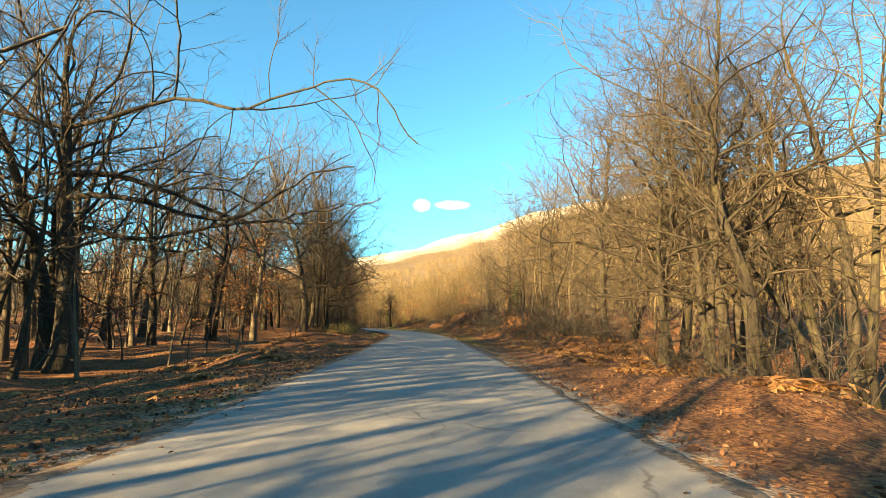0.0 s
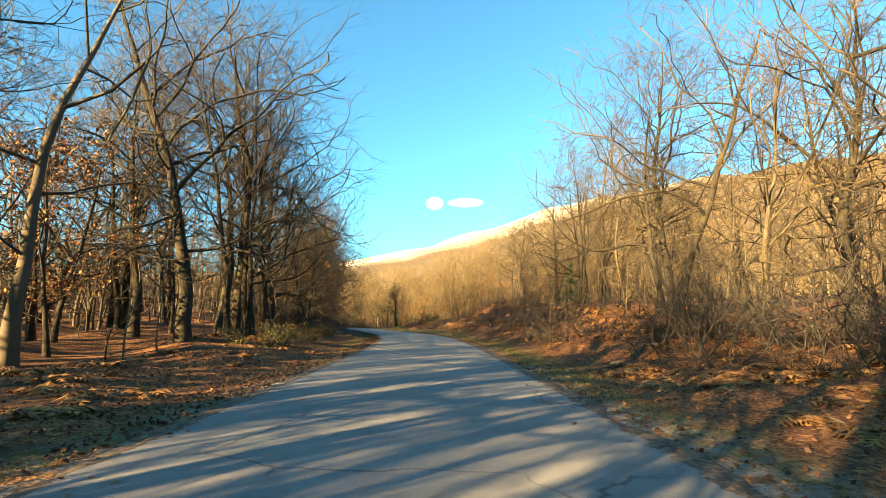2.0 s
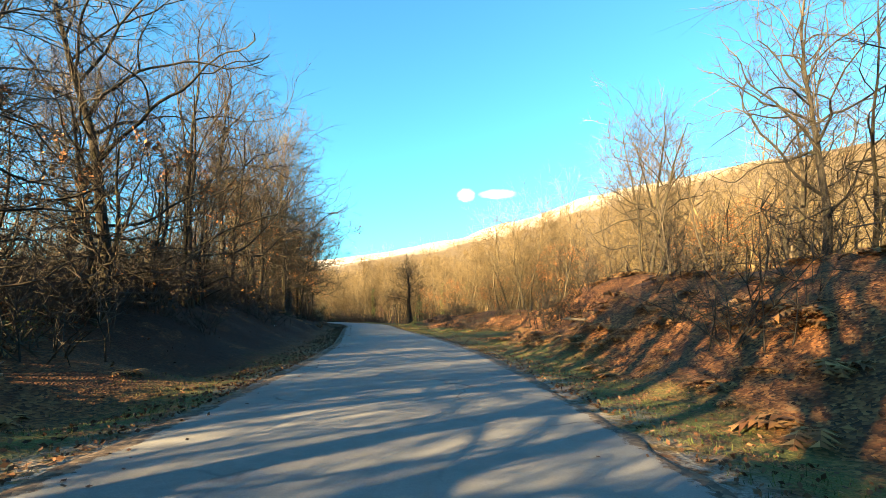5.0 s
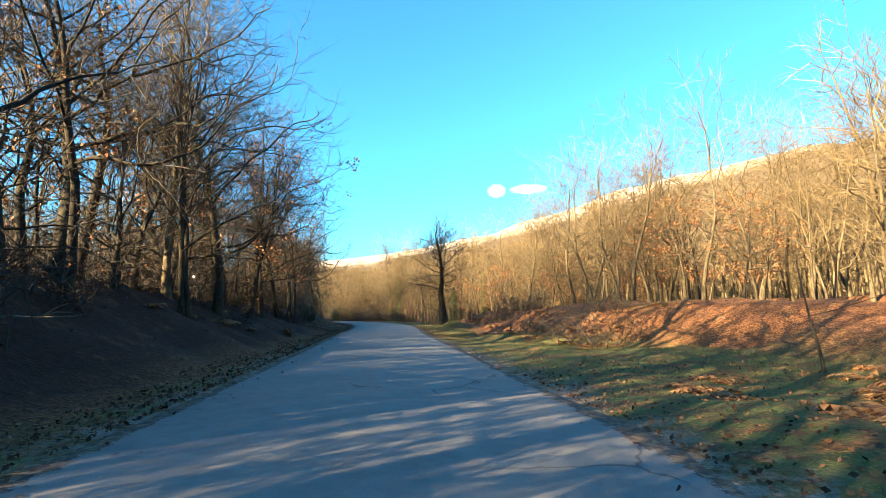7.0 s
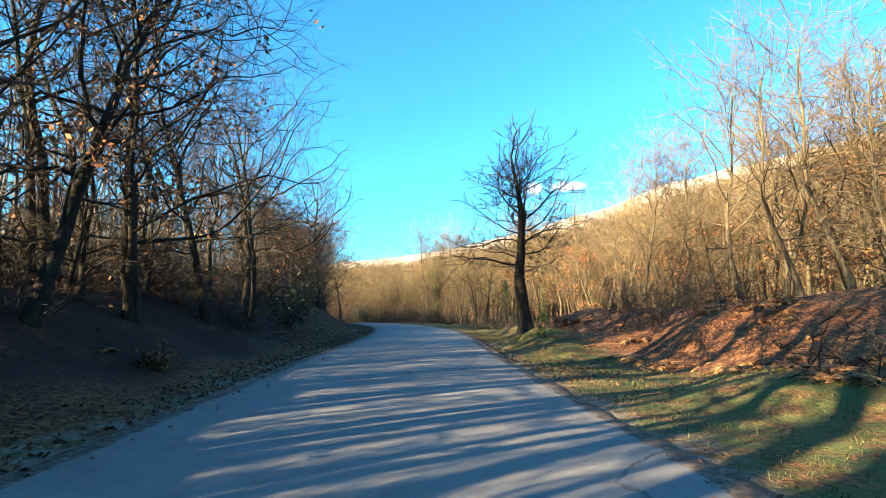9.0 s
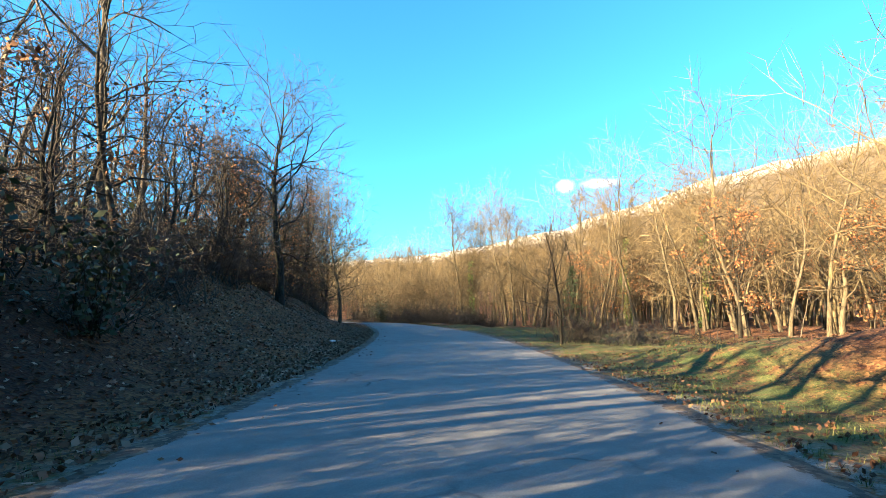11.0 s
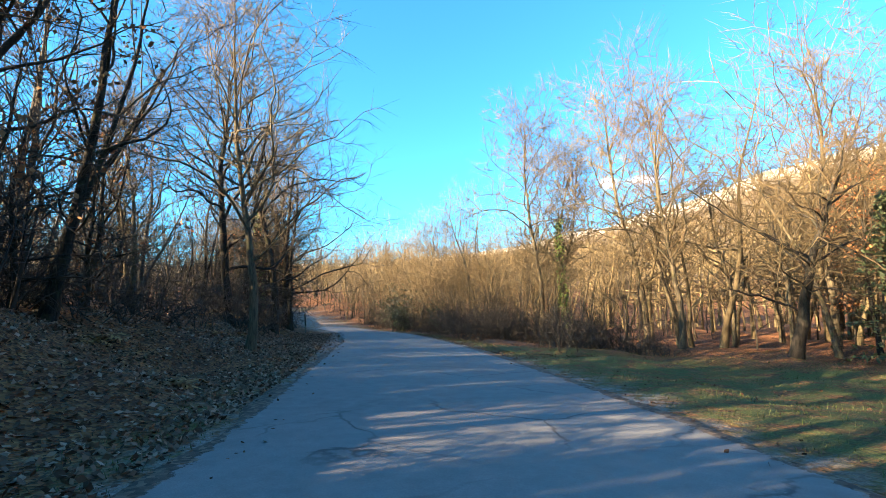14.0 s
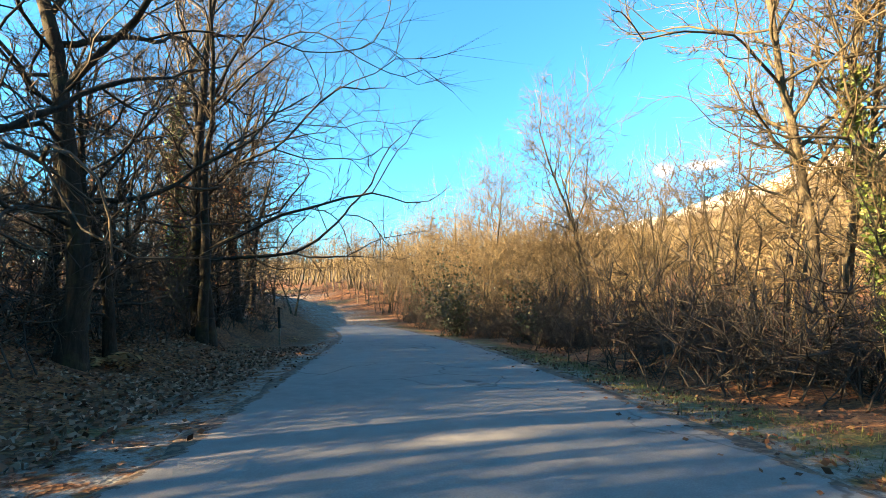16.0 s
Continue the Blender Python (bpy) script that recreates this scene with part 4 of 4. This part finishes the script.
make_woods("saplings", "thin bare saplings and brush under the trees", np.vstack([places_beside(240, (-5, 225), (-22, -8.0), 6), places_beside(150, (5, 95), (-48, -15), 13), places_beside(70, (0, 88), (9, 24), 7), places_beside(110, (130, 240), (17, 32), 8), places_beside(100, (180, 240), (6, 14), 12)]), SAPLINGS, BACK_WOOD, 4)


make_woods("brushwood", "dense grey-brown brushwood between the trees", np.vstack([places_beside(150, (20, 110), (-60, -17), 14), places_beside(110, (110, 200), (-44, -13.5), 15), places_beside(60, (200, 260), (-30, -7), 16), places_beside(70, (203, 265), (6.5, 24), 18), places_beside(50, (158, 200), (-24, -10.5), 19), places_beside(60, (35, 85), (-40, -16), 20), places_beside(70, (0, 90), (14, 34), 17)]), BRUSH, BACK_WOOD, 12)


# ---- undergrowth ----
def bracken_shape(seed, fronds):
    """Points and faces of a collapsed clump of dead bracken fronds."""
    rnd = np.random.RandomState(seed)
    v, f = [], []
    for k in range(fronds):
        a = rnd.rand() * 6.28
        length = 0.55 + 0.6 * rnd.rand()
        p, d = np.array([0.15 * rnd.randn(), 0.15 * rnd.randn(), -0.05]), np.array([math.cos(a) * 0.6, math.sin(a) * 0.6, 0.9])
        side = np.array([-math.sin(a), math.cos(a), 0])
        for j in range(8):
            d = unit(d + np.array([math.cos(a) * 0.13, math.sin(a) * 0.13, -0.22]) + rnd.randn(3) * 0.05)
            q = p + d * length / 8
            w = 0.24 * length * math.sin(math.pi * (0.12 + 0.85 * j / 8)) * (0.7 + 0.6 * rnd.rand())
            for sgn in (-1, 1):
                tip = (p + q) / 2 + side * sgn * w + d * w * 0.5 + np.array([0, 0, -0.4 * w * rnd.rand()])
                i = len(v)
                v += [p, q, tip]
                f.append([i, i + 1, i + 2])
            i = len(v)
            v += [p - side * 0.006, p + side * 0.006, q]
            f.append([i, i + 1, i + 2])
            p = q
    return np.array(v), np.array(f)


def shrub_shape(seed, height, stems):
    """Points and faces of a tangled leafless shrub."""
    rnd = np.random.RandomState(seed)
    a = Tubes()
    for k in range(stems):
        t = rnd.rand() * 6.28
        way = np.array([math.cos(t) * 0.8, math.sin(t) * 0.8, 1.0 + rnd.rand()])
        stem = wander(rnd, (0.35 * rnd.randn(), 0.35 * rnd.randn(), -0.1), way, height * (0.6 + 0.5 * rnd.rand()), 5, 0.2, -0.04)
        a.add(stem, 0.015 * (1 - 0.8 * np.linspace(0, 1, 5)), 3)
        for e in range(10):
            p = stem[1 + rnd.randint(4)]
            a.spike(p, p + unit(rnd.randn(3) + (0, 0, 0.5)) * height * (0.2 + 0.25 * rnd.rand()), 0.010)
    return np.vstack(a.v), a.faces()


def strip(count, s_range, d_range, seed):
    r = np.random.RandomState(seed)
    return np.stack(road_at(r.uniform(*s_range, count), r.uniform(*d_range, count)), 1)


make_woods("bracken", "dead orange-brown bracken sprawling over the banks",
           np.vstack([strip(360, (12, 86), (5.2, 12.5), 20), strip(80, (4, 46), (-10, -5.0), 30), strip(75, (44, 66), (-10, -5.2), 31), strip(90, (97, 124), (6.5, 15), 40), strip(14, (84, 128), (-10, -6), 50), strip(16, (150, 200), (-9, -5), 60),
                      strip(60, (4, 34), (5.6, 11), 61)]),
           [bracken_shape(100 + k, 12 + 2 * k) for k in range(4)], BRACKEN, 8, (0.4, 0.95))
SHRUBS = [shrub_shape(120, 1.5, 14), shrub_shape(121, 2.0, 15), shrub_shape(122, 1.1, 12)]
THICKET = make_twig("dark_thicket", (0.018, 0.015, 0.013), (0.075, 0.062, 0.048))
make_woods("undergrowth", "low tangled leafless thicket along the road's edges",
           np.vstack([strip(110, (58, 130), (-15, -6.8), 70), strip(110, (62, 132), (-13.5, -8.5), 71), strip(70, (130, 168), (-13.5, -9.0), 72), strip(22, (96, 124), (8, 13), 75), strip(130, (175, 222), (5.2, 10), 80), strip(40, (163, 205), (-10, -6.5), 85), strip(34, (165, 178), (6.5, 12), 86), strip(16, (134, 143), (6.8, 12.5), 87), strip(14, (24, 84), (7, 13), 88), strip(46, (26, 80), (6.2, 12), 89), strip(8, (9, 30), (6.8, 13), 90)]), SHRUBS, THICKET, 6, (0.8, 1.6))


def make_leaf_carpet():
    r = np.random.RandomState(77)
    n = 80000
    s = r.uniform(-1, 185, n)
    off = 0.1 + 6.5 * r.rand(n) ** 1.6
    sign = np.where(r.rand(n) < 0.55, -1, 1)
    s, off, sign, n = np.append(s, r.uniform(114, 186, 26000)), np.append(off, 0.1 + 6.5 * r.rand(26000)), np.append(sign, np.full(26000, -1)), n + 26000
    clear = ((s > 88) & (s < 104) | (s > 130) & (s < 162)) & (sign > 0)
    # leaves thinned so that the darkened bank colour shows
    bare = (s > 62) & (s < 112) & (sign < 0) & (off > 1.5)
    keep = (~clear | (r.rand(n) < 0.07)) & (~bare | (r.rand(n) < 0.13))
    s, off, sign = s[keep], off[keep], sign[keep]
    x, y = road_at(s, sign * (half_width(s) + off))
    c = np.stack([x, y, land(x, y) + 0.03], 1)
    pale = (sign < 0) & (r.rand(len(s)) < 0.8 * smooth(112, 132, s))
    v, f = quads(c, np.where(pale, 0.052, np.where(sign < 0, 0.038, 0.031))[:, None], r, flat=0.5)
    ob = mesh_object("fallen_leaves", v, f, LITTER)
    ob.data.materials.append(LITTER_PALE)
    ob.data.polygons.foreach_set("material_index", pale.astype(np.int32))
    tagged(ob, "carpet of curled brown fallen leaves along the verges", "leaves", kind="stuff")
    n = 4200
    s = np.concatenate([r.uniform(-1, 185, 2600), r.uniform(166, 190, 1600)])
    u = np.where(r.rand(n) < 0.75, -1, 1) * (1.02 - 0.30 * r.rand(n) ** 2.6)
    x, y = road_at(s, u * half_width(s))
    z = road_z(s) + 0.035 * (1 - u * u) + 0.02
    v, f = quads(np.stack([x, y, z], 1), 0.036, r, flat=0.9)
    ob = mesh_object("scattered_leaves", v, f, LITTER)
    tagged(ob, "brown leaves blown along the road's edges", "leaves", kind="stuff")


def make_grass():
    r = np.random.RandomState(78)
    xy, hs = [], []
    for count, s_r, d_r, h in ((2600, (30, 80), (3.15, 5.2), 0.10), (5200, (86, 106), (3.2, 15), 0.11), (2000, (106, 130), (3.2, 6.5), 0.12), (7000, (129, 166), (3.5, 18), 0.11),
                               (1800, (48, 74), (-5.6, -3.15), 0.10), (1500, (80, 172), (-4.6, -3.2), 0.10), (900, (0, 48), (-4.2, -3.1), 0.09), (900, (165, 185), (3.3, 4.6), 0.12)):
        count *= 2
        s, d = r.uniform(*s_r, count), r.uniform(*d_r, count)
        x, y = road_at(s, d)
        xy.append(np.stack([x, y], 1))
        hs.append(0.6 * h * (0.5 + r.rand(count)))
    xy, h = np.vstack(xy), np.concatenate(hs)
    z = land(xy[:, 0], xy[:, 1]) - 0.01
    vs, fs = [], []
    n = len(xy)
    for k in range(3):
        a = r.rand(n) * 6.28
        o = xy + r.randn(n, 2) * 0.05
        side = np.stack([np.cos(a), np.sin(a)], 1) * 0.005
        bend = np.stack([-np.sin(a), np.cos(a)], 1) * (h * (0.3 + 0.6 * r.rand(n)))[:, None]
        hk = h * (0.6 + 0.6 * r.rand(n))
        v = np.stack([np.column_stack([o - side, z]), np.column_stack([o + side, z]), np.column_stack([o + bend, z + hk])], 1)
        vs.append(v.reshape(-1, 3))
        fs.append(np.arange(3 * n).reshape(n, 3) + 3 * n * k)
    ob = mesh_object("grass", np.vstack(vs), np.vstack(fs), GRASS)
    tagged(ob, "short green and straw-coloured grass on the verges and clearing", "grass", kind="stuff")


make_leaf_carpet()
make_grass()


# ---- single things ----
def make_stone(name, label, x, y, size, seed):
    rnd = np.random.RandomState(seed)
    bm = bmesh.new()
    bmesh.ops.create_icosphere(bm, subdivisions=2, radius=1)
    for v in bm.verts:
        k = 0.8 + 0.35 * noise.noise(v.co * 1.3 + Vector((seed, 0, 0)))
        v.co = Vector((v.co.x * size[0], v.co.y * size[1], max(v.co.z, -0.4) * size[2])) * k
    me = bpy.data.meshes.new(name)
    bm.to_mesh(me)
    bm.free()
    me.materials.append(STONE)
    ob = new(name, me)
    ob.matrix_world = Matrix.Translation((x, y, land_at(x, y) + size[2] * 0.25)) @ Euler((0, 0, rnd.rand() * 6)).to_matrix().to_4x4()
    return tagged(ob, label, "stone", "pale stones")


def make_post(x, y):
    root = new("marker_post")
    a = Tubes()
    a.add(np.array([(0, 0, -0.3), (0.01, 0, 0.8), (-0.02, 0.01, 1.7)]), [0.05, 0.045, 0.04], 8)
    a.done("post", WOOD, root)
    b = Tubes()
    b.add(np.array([(0.005, 0.005, 0.8), (-0.02, 0.0, 1.78)]), [0.062, 0.06], 8)
    tagged(b.done("cap", BARK_DARK, root), "dark upper half of the post")
    root.matrix_world = Matrix.Translation((x, y, land_at(x, y))) @ Euler((0.02, -0.06, 0)).to_matrix().to_4x4()
    return tagged(root, "leaning marker post with pale foot and dark top", "post")


def make_conifer(seed, height, label):
    rnd = np.random.RandomState(seed)
    root = new("conifer")
    t = Tubes()
    t.add(np.array([(0, 0, -0.2), (0.02, 0, height * 0.5), (0, 0, height)]), [0.02 * height, 0.012 * height, 0.005], 6)
    pts = []
    for i in range(int(14 * height)):
        h = height * (0.06 + 0.94 * rnd.rand())
        a = rnd.rand() * 6.28
        length = (height - h) * 0.36 + 0.12
        tip = np.array([math.cos(a) * length, math.sin(a) * length, h - 0.1 * length])
        base = np.array([0, 0, h])
        t.add(np.array([base, tip]), [0.010, 0.004], 3)
        u = rnd.rand(26)[:, None]
        pts.append(base + (tip - base) * u + rnd.randn(26, 3) * 0.07)
    t.done("trunk", BARK_DARK, root)
    v, f = quads(np.vstack(pts), 0.075 if height > 2 else 0.038, rnd, long=1.4)
    mesh_object("needles", v, f, NEEDLE if height > 2 else IVY, root)
    return tagged(root, label, "conifer")


def make_bush(name, label, category, x, y, height, wide, count, leaf, size, seed):
    """A leafy bush: canes and a mound of small leaves."""
    rnd = np.random.RandomState(seed)
    root = new(name)
    ends = []
    for k in range(14):
        a = rnd.rand() * 6.28
        c = wander(rnd, (0.1 * rnd.randn(), 0.1 * rnd.randn(), -0.1), (math.cos(a) * wide, math.sin(a) * wide, height), math.hypot(height, wide) * (0.6 + 0.4 * rnd.rand()), 5, 0.2, 0.0)
        t = Tubes()
        t.add(c, 0.018 * (1 - 0.7 * np.linspace(0, 1, 5)), 4)
        t.done("cane", BARK_OAK, root)
        ends += list(c[1:])
    ends = np.array(ends)
    p = ends[rnd.randint(0, len(ends), count)] + rnd.randn(count, 3) * (0.22 * wide, 0.22 * wide, 0.16 * height)
    p[:, 2] = np.clip(p[:, 2], 0.02, None)
    v, f = quads(p, size, rnd)
    mesh_object("foliage", v, f, leaf, root)
    root.matrix_world = Matrix.Translation((x, y, land_at(x, y))) @ Euler((0, 0, rnd.rand() * 6)).to_matrix().to_4x4()
    return tagged(root, label, category)


BRAMBLE = make_leaf("bramble_leaves", [(0, (0.04, 0.055, 0.015)), (0.5, (0.09, 0.09, 0.024)), (1, (0.17, 0.12, 0.036))], 0.6)
DARK_IVY = make_leaf("dark_evergreen_leaves", [(0, (0.012, 0.022, 0.010)), (1, (0.045, 0.06, 0.025))], 0.45)
r = np.random.RandomState(91)
for k in range(13):
    x, y = road_at(r.uniform(43, 68), -r.uniform(6.3, 10.0))
    make_bush("bramble_bush", "low bramble bush with yellowing green leaves", "bush", float(x), float(y), r.uniform(0.5, 1.1), r.uniform(0.6, 1.1), 700, BRAMBLE, 0.032, 400 + k)
make_bush("evergreen_bush", "dark evergreen bush smothered in ivy beside the bend", "bush", -49.4, 188.3, 4.4, 1.7, 2600, DARK_IVY, 0.09, 430)
make_bush("evergreen_bush", "dark evergreen bush in the roadside thicket", "bush", -43.0, 184.0, 2.8, 1.5, 1000, DARK_IVY, 0.08, 431)
make_bush("evergreen_bush", "dark evergreen bush under the bank trees", "bush", -24.0, 116.5, 2.2, 1.3, 900, DARK_IVY, 0.07, 432)
make_bush("evergreen_bush", "dark evergreen bush under the bank trees", "bush", -25.5, 120.0, 2.4, 1.3, 900, DARK_IVY, 0.07, 433)
make_bush("oak_sapling", "small oak sapling with bright orange withered leaves", "sapling", -19.4, 103.2, 0.6, 0.3, 260, DRY_LEAF, 0.055, 434)
make_stone("stone", "white stone lying among leaves on the bank", -28.0, 133.8, (0.24, 0.17, 0.13), 3)
make_stone("stone", "small pale stone beside the white one", -28.15, 134.7, (0.13, 0.10, 0.06), 5)
make_stone("stone", "small pale stone on the leafy bank", -15.0, 83.0, (0.12, 0.10, 0.07), 8)
make_post(-53.7, 178.1)
for x, y, h, sd in ((10.5, 69.0, 4.3, 1), (-11.15, 113.0, 0.85, 2), (-18.0, 165.5, 6.5, 3)):
    c = make_conifer(200 + sd, h, "dark green young conifer among the bare trees" if h > 2 else "small yellow-green conifer seedling beside the road")
    c.matrix_world = Matrix.Translation((x, y, land_at(x, y)))


def make_log(x, y, turn, length, radius, seed):
    rnd = np.random.RandomState(seed)
    root = new("fallen_branch")
    t = Tubes()
    pts = wander(rnd, (0, 0, radius), (1, 0, 0.02), length, 7, 0.08, 0)
    pts[:, 2] = radius + 0.03 * rnd.rand(7)
    t.add(pts, radius * (1 - 0.6 * np.linspace(0, 1, 7)), 6)
    for k in range(4):
        p = pts[1 + rnd.randint(5)]
        t.add(wander(rnd, p, (rnd.rand(), rnd.randn(), 0.4), length * 0.25, 3, 0.2, 0), radius * np.array([0.4, 0.3, 0.15]), 4)
    t.done("wood", WOOD, root)
    root.matrix_world = Matrix.Translation((x, y, land_at(x, y))) @ Euler((0, 0, turn)).to_matrix().to_4x4()
    return tagged(root, "fallen bare branch lying on the leafy ground", "branch", "fallen branches")


r = np.random.RandomState(15)
for k in range(16):
    side = -1 if k % 3 else 1
    along = r.uniform(8, 185)
    if side > 0 and (84 < along < 108 or along > 128):
        along = r.uniform(15, 80)
    x, y = road_at(along, side * r.uniform(6, 11))
    make_log(float(x), float(y), r.rand() * 6, r.uniform(1.2, 3.2), r.uniform(0.03, 0.07), 300 + k)


def make_cloud(x, y, z, wide, high, seed):
    """A small soft cloud, three kilometres off."""
    n = Nodes("cloud_%d" % seed)
    tree = n.tree
    tex = tree.nodes.new("ShaderNodeTexCoord").outputs["Object"]
    m = tree.nodes.new("ShaderNodeMapping")
    m.inputs["Scale"].default_value = (1 / wide, 0, 1 / high)
    n.link(tex, m.inputs[0])
    g = tree.nodes.new("ShaderNodeTexGradient")
    g.gradient_type = 'SPHERICAL'
    n.link(m.outputs[0], g.inputs[0])
    f = n.maths('MULTIPLY', g.outputs["Fac"], n.maths('SUBTRACT', n.maths('MULTIPLY', n.noise(2.6, 6, 0.65, m.outputs[0]), 2.4), 0.35))
    alpha = n.grey(f, 0.04, 1.3)
    # emission stands in for sunlight on the cloud
    em = tree.nodes.new("ShaderNodeEmission")
    em.inputs[0].default_value = (1.0, 0.93, 0.9, 1)
    em.inputs[1].default_value = 0.42
    tr = tree.nodes.new("ShaderNodeBsdfTransparent")
    mx = tree.nodes.new("ShaderNodeMixShader")
    n.link(alpha, mx.inputs[0])
    n.link(tr.outputs[0], mx.inputs[1])
    n.link(em.outputs[0], mx.inputs[2])
    n.link(mx.outputs[0], tree.nodes["Material Output"].inputs[0])
    nx, nz = 13, 7
    v = [((i / (nx - 1) * 2 - 1) * wide, 8 * math.sin(i * 1.3 + j), (j / (nz - 1) * 2 - 1) * high) for i in range(nx) for j in range(nz)]
    ob = mesh_object("cloud", v, grid_faces(nx, nz), n.mat)
    ob.location = (x, y, z)
    ob.visible_shadow = False
    return tagged(ob, "small soft white cloud low over the ridge", "cloud", kind="structure")


make_cloud(-128, 2930, 720, 62, 48, 1)
make_cloud(60, 2930, 722, 125, 34, 2)
